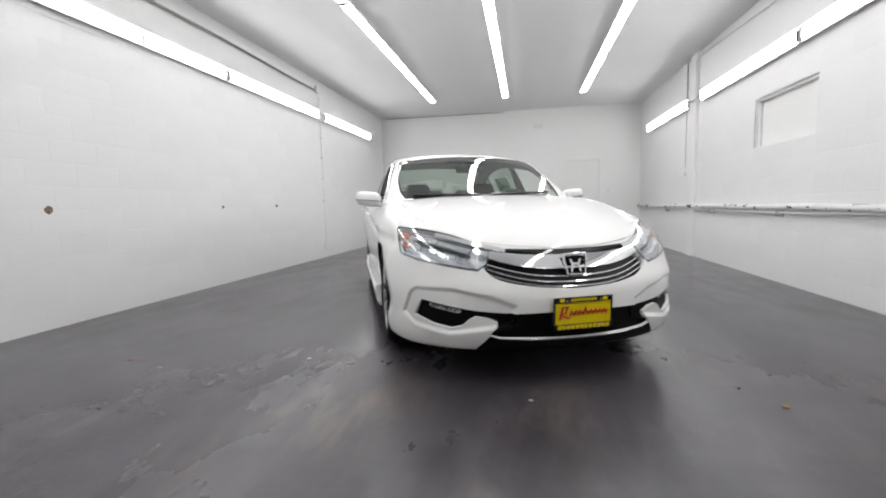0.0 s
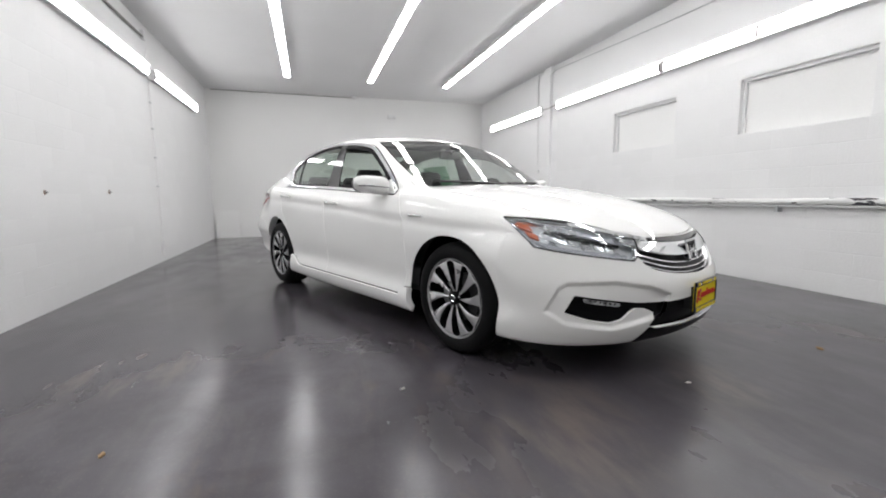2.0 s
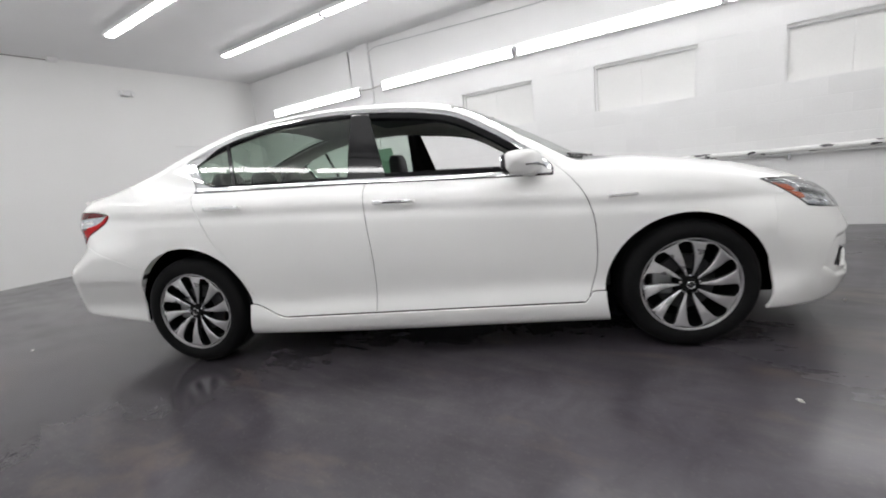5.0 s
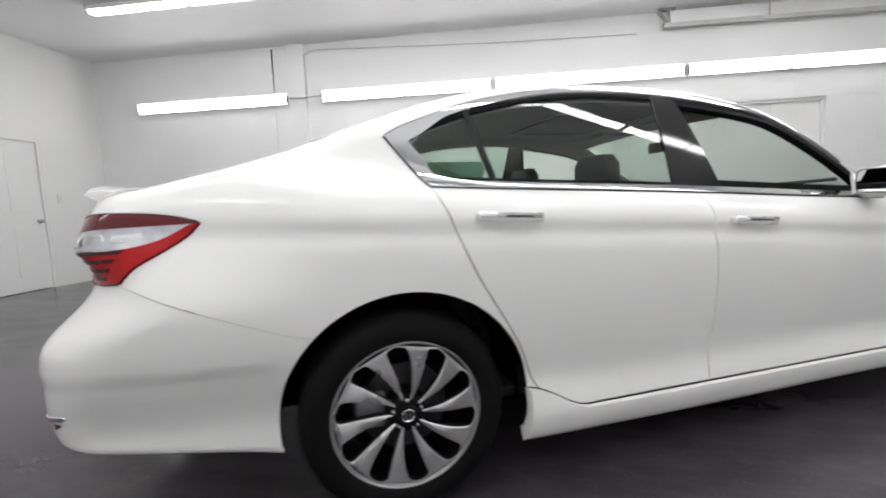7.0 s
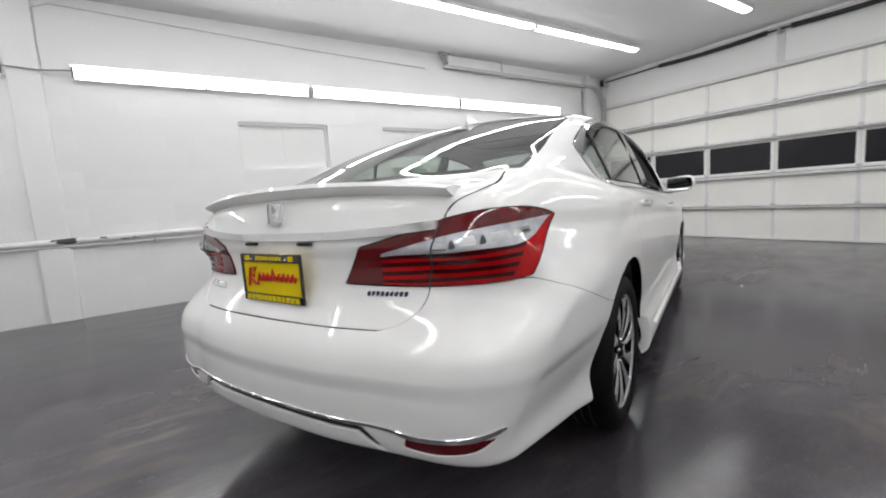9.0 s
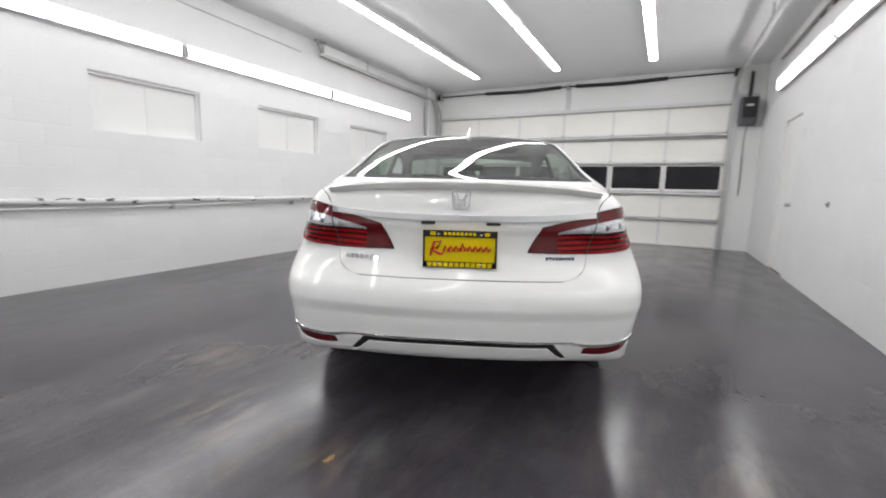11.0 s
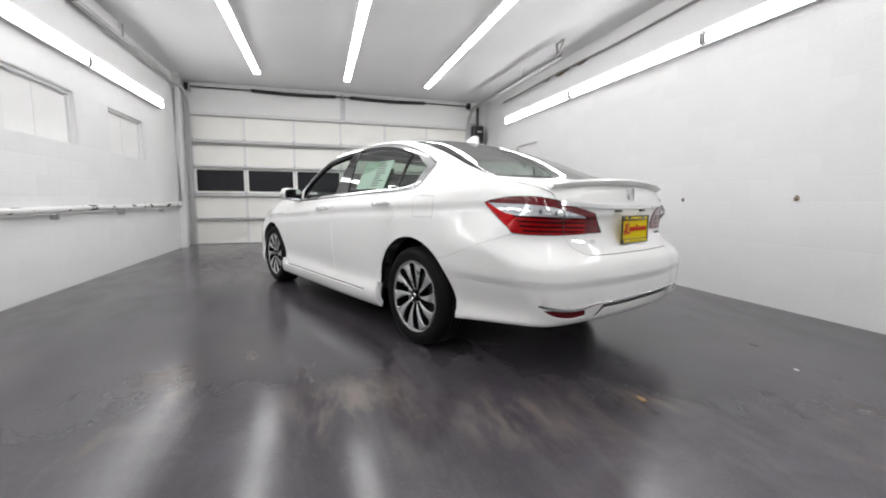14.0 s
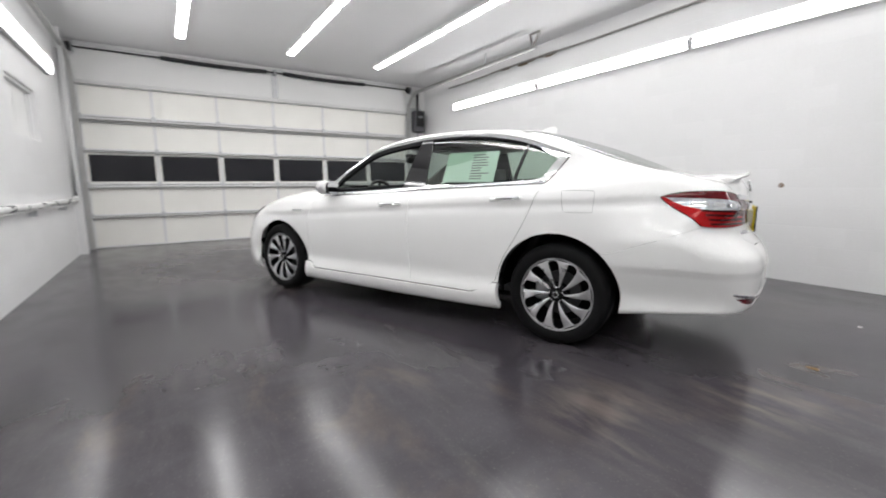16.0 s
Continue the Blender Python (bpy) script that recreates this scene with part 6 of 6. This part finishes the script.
# ---- handles, mirrors, fin, fuel flap ----
for s in (1, -1):
    for key, y0, z0 in (("front", -0.055, 0.868), ("rear", 0.935, 0.924)):
        bm = bmesh.new()
        rows = []
        for t in np.linspace(0, 1, 15):
            y = y0 + 0.225 * t
            z = z0 + 0.012 * t
            xs = float(PLAN(y) - TUCK(z) - shoulder(soft(z - CREASE(y))))
            lift = 0.034 * math.sin(math.pi * min(max(t * 0.96 + 0.02, 0), 1)) ** 0.45
            hh = 0.0175 * (0.55 + 0.45 * math.sin(math.pi * t) ** 0.5)
            rows.append([(s * (xs + lift + 0.007 * math.cos(a)), y, z + hh * math.sin(a)) for a in np.linspace(0, 2 * math.pi, 10, endpoint=False)])
        loft(bm, rows, close=True, caps=True)
        part("door_handle", bm, M["paint"], doors[key, s], "white door handle", smooth=True, angle=60)
        bm = bmesh.new()
        rows = []
        for t in np.linspace(0.03, 0.97, 13):
            y = y0 + 0.225 * t
            z = z0 + 0.012 * t
            xs = float(PLAN(y) - TUCK(z) - shoulder(soft(z - CREASE(y))))
            lift = 0.034 * math.sin(math.pi * min(max(t * 0.96 + 0.02, 0), 1)) ** 0.45
            rows.append([(s * (xs + lift + 0.0085), y, z - 0.002), (s * (xs + lift + 0.0100), y, z + 0.006), (s * (xs + lift + 0.0065), y, z + 0.0135), (s * (xs + lift), y, z + 0.006)])
        loft(bm, rows, close=True, caps=True)
        part("handle_chrome", bm, M["chrome"], doors[key, s], "chrome strip on the handle", smooth=True)
    mir = new("side_mirror")
    mir.parent = doors["front", s]
    bm = bmesh.new()
    rows = []
    for t in np.linspace(-1, 1, 17):
        k = max(1 - abs(t) ** 4.5, 0.03) ** 0.5
        cx = 0.945 + 0.108 * t
        rows.append([(s * (cx - 0.010 * t * step(-math.sin(a), 0.3, 1.0)), -0.60 + 0.035 * t - 0.02 + (1 - 0.22 * step(-math.sin(a), 0.35, 1.0)) * k * (0.078 * math.copysign(abs(math.cos(a)) ** 0.6, math.cos(a))), 1.005 + 0.008 * t + k * 0.060 * math.copysign(abs(math.sin(a)) ** 0.55, math.sin(a))) for a in np.linspace(0, 2 * math.pi, 24, endpoint=False)])
    loft(bm, rows, close=True, caps=True)
    part("housing", bm, M["paint"], mir, "white mirror housing", smooth=True, angle=60)
    # dark strip on the surface, painting the shade of the housing's groove
    bm = bmesh.new()
    rows = []
    for t in np.linspace(-0.86, 0.93, 15):
        k = (1 - abs(t) ** 4.5) ** 0.5
        rows.append([(s * (0.945 + 0.1085 * t), -0.62 + 0.035 * t - k * (0.0785 + d), 1.005 + 0.008 * t - 0.0155 + dz) for d, dz in ((-0.006, 0.0032), (0.0006, 0.003), (0.0006, -0.003), (-0.006, -0.0032))])
    loft(bm, rows, close=True, caps=True)
    part("groove", bm, M["trim"], mir, "dark line painting the shaded groove round the housing")
    bm = bmesh.new()
    ring = smooth_loop(((-0.085, -0.035), (-0.06, -0.048), (0.05, -0.048), (0.088, -0.02), (0.085, 0.035), (0.05, 0.05), (-0.06, 0.05), (-0.088, 0.03)), (), 3)
    loft(bm, [[(s * (0.945 + a), -0.575 + 0.035 * a / 0.108, 1.005 + b) for a, b in ring], [(s * (0.945 + a * 0.98), -0.541 + 0.035 * a / 0.108, 1.005 + b * 0.98) for a, b in ring]], close=True, caps=True)
    part("rim", bm, M["black"], mir)
    bm = bmesh.new()
    loft(bm, [[(s * (0.945 + a * 0.93), -0.5420 + 0.035 * a / 0.108, 1.005 + b * 0.93) for a, b in ring], [(s * (0.945 + a * 0.93), -0.5395 + 0.035 * a / 0.108, 1.005 + b * 0.93) for a, b in ring]], close=True, caps=True)
    part("mirror_glass", bm, M["mirror"], mir, "mirror glass")
    bm = bmesh.new()
    tube(bm, [(s * 0.825, -0.66, 0.948), (s * 0.88, -0.645, 0.952), (s * 0.94, -0.625, 0.962)], [0.034, 0.028, 0.03], 12)
    for v in bm.verts:
        v.co.z = 0.952 + (v.co.z - 0.952) * 0.6
    part("arm", bm, M["paint"], mir, smooth=True)
    bm = bmesh.new()
    box(bm, *sorted((s * 0.87, s * 1.03)), -0.69, -0.66, 0.996, 1.002, bevel=0.002)
    part("turn_signal", bm, M["clear_lens"], mir, "thin clear turn signal")
    bm = bmesh.new()
    loft(bm, [[(s * (0.836 + d), -0.76, 0.945), (s * (0.833 + d), -0.60, 0.955), (s * (0.790 + d), -0.645, 1.045)] for d in (0.0, 0.012)], close=True, caps=True)
    part("sail_panel", bm, M["paint"], doors["front", s], "white sail panel under the mirror")
    b0 = float(PLAN(-1.08) - TUCK(0.80)) + 0.001
    bm = bmesh.new()
    box(bm, *sorted((s * (b0 - 0.02), s * (b0 + 0.004))), -1.145, -1.01, 0.800, 0.812, bevel=0.002)
    part("side_badge", bm, M["chrome"], car, "thin chrome fender badge")
bm = bmesh.new()
rows = []
for t in np.linspace(0, 1, 12):
    hgt = 0.064 * math.sin(min(1.0, t * 1.15) * math.pi / 2) ** 1.3 * (1 if t < 0.9 else 1 - 3 * (t - 0.9))
    wdt = 0.028 * math.sin(math.pi * (0.12 + 0.8 * t)) ** 0.7
    y = 0.90 + 0.17 * t
    z = float(ROOF(y)) - 0.006
    rows.append([(-wdt, y, z), (-wdt * 0.5, y, z + hgt * 0.5), (-0.004, y, z + hgt), (0.004, y, z + hgt), (wdt * 0.5, y, z + hgt * 0.5), (wdt, y, z)])
loft(bm, rows, close=True, caps=True)
part("antenna_fin", bm, M["paint"], car, "white shark fin antenna", smooth=True, angle=60)
flap = smooth_loop(((1.42, 0.985), (1.59, 0.985), (1.60, 0.97), (1.595, 0.865), (1.575, 0.855), (1.44, 0.855), (1.42, 0.87), (1.41, 0.97)), (), 3)
flap_in = inside_poly(flap)
# no flap is cut: a grey ring on the skin paints its gap's shade
shell("fuel_flap_gap", cut(SKIN, flank, lambda p: p[:, 1] - 1.3, lambda p: flap_in(yz(p)), lambda p: 0.0016 - flap_in(yz(p))), M["disc"], car, "thin grey line painting the shaded gap of the fuel flap", 1, lift=0.0006, fold=0)

# ---- cabin ----
liner = cut(SKIN, lambda p: p[:, 2] - 1.0, lambda p: p[:, 1] + 0.75, lambda p: 1.75 - p[:, 1], OUT(dlo_in, -0.035), OUT(windshield_in, -0.015), OUT(backlight_in, -0.015))
shell("headliner", liner, M["liner"], car, "grey cloth headliner", lift=-0.030, fold=0)
shell("door_trim", cut(SKIN, flank, lambda p: belt(p) + 0.012, lambda p: p[:, 1] + 0.93, lambda p: 1.45 - p[:, 1], lambda p: p[:, 2] - 0.28, lambda p: arches(p) - 0.035), M["trim"], car, "dark inner door trim", lift=-0.055, fold=0)
box_part("cabin_floor", (-0.78, 0.78, -1.0, 1.2, 0.28, 0.32), M["trim"], car, bevel=0.01)
box_part("parcel_shelf", (-0.62, 0.62, 1.28, 1.78, 1.00, 1.03), M["trim"], car, "dark rear shelf", bevel=0.01)
box_part("firewall", (-0.72, 0.72, -1.05, -0.95, 0.30, 0.95), M["trim"], car, bevel=0.01)
bm = bmesh.new()
loft(bm, [[(x, -1.02 + 0.10 * (abs(x) / 0.7) ** 2, 0.945), (x, -0.80, 0.965 - 0.02 * (abs(x) / 0.7) ** 2), (x, -0.62, 0.945), (x, -0.55, 0.90), (x, -0.56, 0.80), (x, -0.66, 0.62), (x, -0.95, 0.60)] for x in np.linspace(-0.72, 0.72, 13)], close=True, caps=True)
dash = part("dashboard", bm, M["trim"], car, "dark grey dashboard", smooth=True, angle=50)
bm = bmesh.new()
loft(bm, [[(x, -0.84, 0.955), (x, -0.62, 0.975 - 0.4 * (x - 0.37) ** 2), (x, -0.56, 0.985 - 0.8 * (x - 0.37) ** 2), (x, -0.55, 0.94)] for x in np.linspace(0.20, 0.54, 9)], close=True, caps=True)
part("gauge_hood", bm, M["trim"], dash, smooth=True)
sw = new("steering_wheel")
sw.parent = car
sw.matrix_basis = pose(0.37, -0.47, 0.895, -66, 0, 0)
bm = bmesh.new()
ring = [(0.185 + 0.015 * math.cos(a), 0.017 * math.sin(a)) for a in np.linspace(0, 2 * math.pi, 10, endpoint=False)]
lathe(bm, ring, 40, "z", closed=True)
part("wheel_rim", bm, M["cloth"], sw, smooth=True, angle=80)
box_part("wheel_hub", (-0.075, 0.075, -0.06, 0.06, -0.02, 0.03), M["trim"], sw, bevel=0.02)
for a in (0, 180, 270):
    bm = bmesh.new()
    box(bm, 0.06, 0.18, -0.018, 0.018, -0.006, 0.010, bevel=0.004)
    bmesh.ops.rotate(bm, verts=bm.verts, cent=(0, 0, 0), matrix=Matrix.Rotation(radians(a), 3, "Z"))
    part("wheel_spoke", bm, M["trim"], sw)


def seat_block(bm, x0, x1, rows, side=0.03):
    """An upholstered block: rows are (y front, y back, z) outlines going up, with rounded sides."""
    pts = []
    for y0, y1, z, k in rows:
        ring = []
        for a in np.linspace(0, 2 * math.pi, 24, endpoint=False):
            c, s_ = math.cos(a), math.sin(a)
            px = (x0 + x1) / 2 + k * (x1 - x0) / 2 * math.copysign(abs(c) ** 0.45, c)
            py = (y0 + y1) / 2 + (y1 - y0) / 2 * math.copysign(abs(s_) ** 0.55, s_)
            ring.append((px, py, z))
        pts.append(ring)
    loft(bm, pts, close=True, caps=True)


def car_seat(x, y, wide, label, restw=0.13, base_z=0.55, top=0.98, lean=0.20):
    seat = new("seat")
    seat.parent = car
    seat["label"] = label
    seat.matrix_basis = pose(x, y, 0)
    h = wide / 2
    bm = bmesh.new()
    seat_block(bm, -h, h, [(-0.46, 0.10, 0.36, 0.9), (-0.50, 0.10, 0.46, 1), (-0.50, 0.08, base_z - 0.02, 1), (-0.46, 0.05, base_z, 0.94)])
    part("cushion", bm, M["cloth"], seat, smooth=True, angle=60)
    bm = bmesh.new()
    rows_ = []
    for t in np.linspace(0, 1, 8):
        z = base_z - 0.08 + (top - base_z + 0.08) * t
        yc = 0.05 + lean * t
        rows_.append((yc - 0.075 + 0.025 * t, yc + 0.075 - 0.015 * t, z, (0.92 + 0.08 * math.sin(math.pi * t)) * (1 - 0.16 * t ** 3)))
    seat_block(bm, -h, h, rows_)
    part("backrest", bm, M["cloth"], seat, smooth=True, angle=60)
    rests = (0.0,) if wide < 0.8 else (-0.42, 0.0, 0.42)
    for rx in rests:
        bm = bmesh.new()
        zt = top + (0.19 if wide < 0.8 else 0.14)
        z0 = top + 0.01
        seat_block(bm, rx - restw, rx + restw, [(lean + 0.02, lean + 0.09, z0, 0.8), (lean - 0.01, lean + 0.10, z0 + 0.04, 1), (lean, lean + 0.10, zt - 0.04, 1), (lean + 0.02, lean + 0.085, zt, 0.8)])
        part("headrest", bm, M["cloth"], seat, smooth=True, angle=60)
        for dx in (-0.05, 0.05):
            bm = bmesh.new()
            tube(bm, [(rx + dx, lean + 0.05, top - 0.05), (rx + dx, lean + 0.05, z0 + 0.02)], 0.006, 8)
            part("headrest_post", bm, M["chrome"], seat)


car_seat(0.37, 0.10, 0.52, "charcoal driver seat")
car_seat(-0.37, 0.10, 0.52, "charcoal front passenger seat")
car_seat(0.0, 1.02, 1.26, "charcoal rear bench seat", 0.125, 0.58, 1.0, 0.26)
box_part("centre_console", (-0.11, 0.11, -0.7, 0.25, 0.32, 0.64), M["trim"], car, "dark centre console", bevel=0.03)
rv = new("rear_view_mirror")
rv.parent = car
bm = bmesh.new()
box(bm, -0.12, 0.12, -0.40, -0.375, 1.235, 1.30, bevel=0.011)
part("mirror_housing", bm, M["black"], rv, smooth=True)
bm = bmesh.new()
tube(bm, [(0, -0.40, 1.28), (0, -0.43, 1.315), (0, -0.44, 1.325)], 0.012, 8)
part("mirror_stalk", bm, M["black"], rv, smooth=True)
box_part("sensor_pod", (-0.05, 0.05, -0.47, -0.38, 1.30, 1.33), M["black"], rv, bevel=0.008)
for s in (1, -1):
    bm = bmesh.new()
    box(bm, s * 0.36 - 0.20, s * 0.36 + 0.20, -0.26, -0.08, 1.352, 1.368, bevel=0.006)
    part("sun_visor", bm, M["liner"], car, "grey sun visor")
box_part("sunroof_blind", (-0.42, 0.42, -0.10, 0.42, 1.396, 1.404), M["trim"], car, "dark sunroof recess", bevel=0.002)

# price sheet stuck inside the rear window
sheet = new("window_sheet")
sheet.parent = doors["rear", 1]
sheet["label"] = "pale green price sheet taped inside the window"
sheet.matrix_basis = pose(0.757, 0.69, 1.145, 0, -26, 0)
box_part("paper", (0.0, 0.0015, -0.21, 0.21, -0.115, 0.125), M["paper"], sheet)
bars = random.Random(3)
for k in range(10):
    z = 0.10 - 0.021 * k
    y1 = 0.19
    box_part("bar", (0.0015, 0.0024, 0.01, 0.01 + (y1 - 0.03) * bars.uniform(0.5, 1.0), z - 0.004, z + 0.004), M["ink"], sheet)


# ---- concrete blocks of the two long walls ----
BL, BH = 0.39, 0.1945
_block = {}


def block_mesh(length, material):
    """One block's face: a shallow slab with softly chamfered edges, lying in yz, facing +x."""
    key = round(length, 3)
    if key not in _block:
        d, c, h, l = 0.0010, 0.004, BH - 0.0004, length - 0.0004
        co = [(0, 0, 0), (0, l, 0), (0, l, h), (0, 0, h), (d * 0.65, 0.002, c), (d * 0.65, l - 0.002, c), (d * 0.65, l - 0.002, h - c), (d * 0.65, 0.002, h - c),
              (d, 0.004, 2 * c), (d, l - 0.004, 2 * c), (d, l - 0.004, h - 2 * c), (d, 0.004, h - 2 * c)]
        faces = [(i, (i + 1) % 4, 4 + (i + 1) % 4, 4 + i) for i in range(4)] + [(4 + i, 4 + (i + 1) % 4, 8 + (i + 1) % 4, 8 + i) for i in range(4)] + [(8, 9, 10, 11)]
        me = bpy.data.meshes.new("block")
        me.from_pydata(co, [], faces)
        me.materials.append(material)
        _block[key] = me
    return _block[key]


def block_wall(wall, x, facing, holes, near):
    """Courses of blocks in running bond on a wall; those within near (from, to along the wall) are pieces, the rest one mesh."""
    rnd = random.Random(5)
    rest_v, rest_f, count = [], [], 0
    for c in range(int(ZC / BH)):
        z0 = c * BH
        cuts = [(YG, YB)]
        for a, b, lo, hi in holes:
            if z0 + BH > lo + 0.02 and z0 < hi - 0.02:
                cuts = [t for p, q in cuts for t in ((p, min(q, a)), (max(p, b), q)) if t[1] - t[0] > 0.02]
        for p, q in cuts:
            y = p
            first = math.floor((p - YG) / BL + (0.5 if c % 2 else 0.0)) + 1
            while y < q - 0.02:
                nxt = min(YG + BL * first - (BL / 2 if c % 2 else 0.0), q)
                first += 1
                if nxt - y < 0.02:
                    continue
                length, out = round(nxt - y, 3), 0.0005 * rnd.random()
                me = block_mesh(length, M["wall"])
                if near[0] < y < near[1] and 0.15 < z0 < 2.4 and count < 300:
                    ob = new("block", me)
                    ob.parent = wall
                    ob.matrix_basis = pose(x + 0.0003 * facing + out * facing, y if facing > 0 else y + length, z0, 0, 0, 0 if facing > 0 else 180)
                    count += 1
                else:
                    m = pose(x + 0.0003 * facing + out * facing, y if facing > 0 else y + length, z0, 0, 0, 0 if facing > 0 else 180)
                    base = len(rest_v)
                    rest_v += [tuple(m @ v.co) for v in me.vertices]
                    rest_f += [tuple(base + i for i in f.vertices) for f in me.polygons]
                y = nxt
    me = bpy.data.meshes.new("block_courses")
    me.from_pydata(rest_v, [], rest_f)
    me.materials.append(M["wall"])
    ob = new("block_courses", me)
    ob.parent = wall
    ob["kind"] = "stuff"


block_wall(wall_right, XR, -1, [(a, b, WZ0, WZ1) for a, b in WIN], (-4.0, 3.0))
block_wall(wall_left, XL, 1, [LD], (-3.0, 4.0))
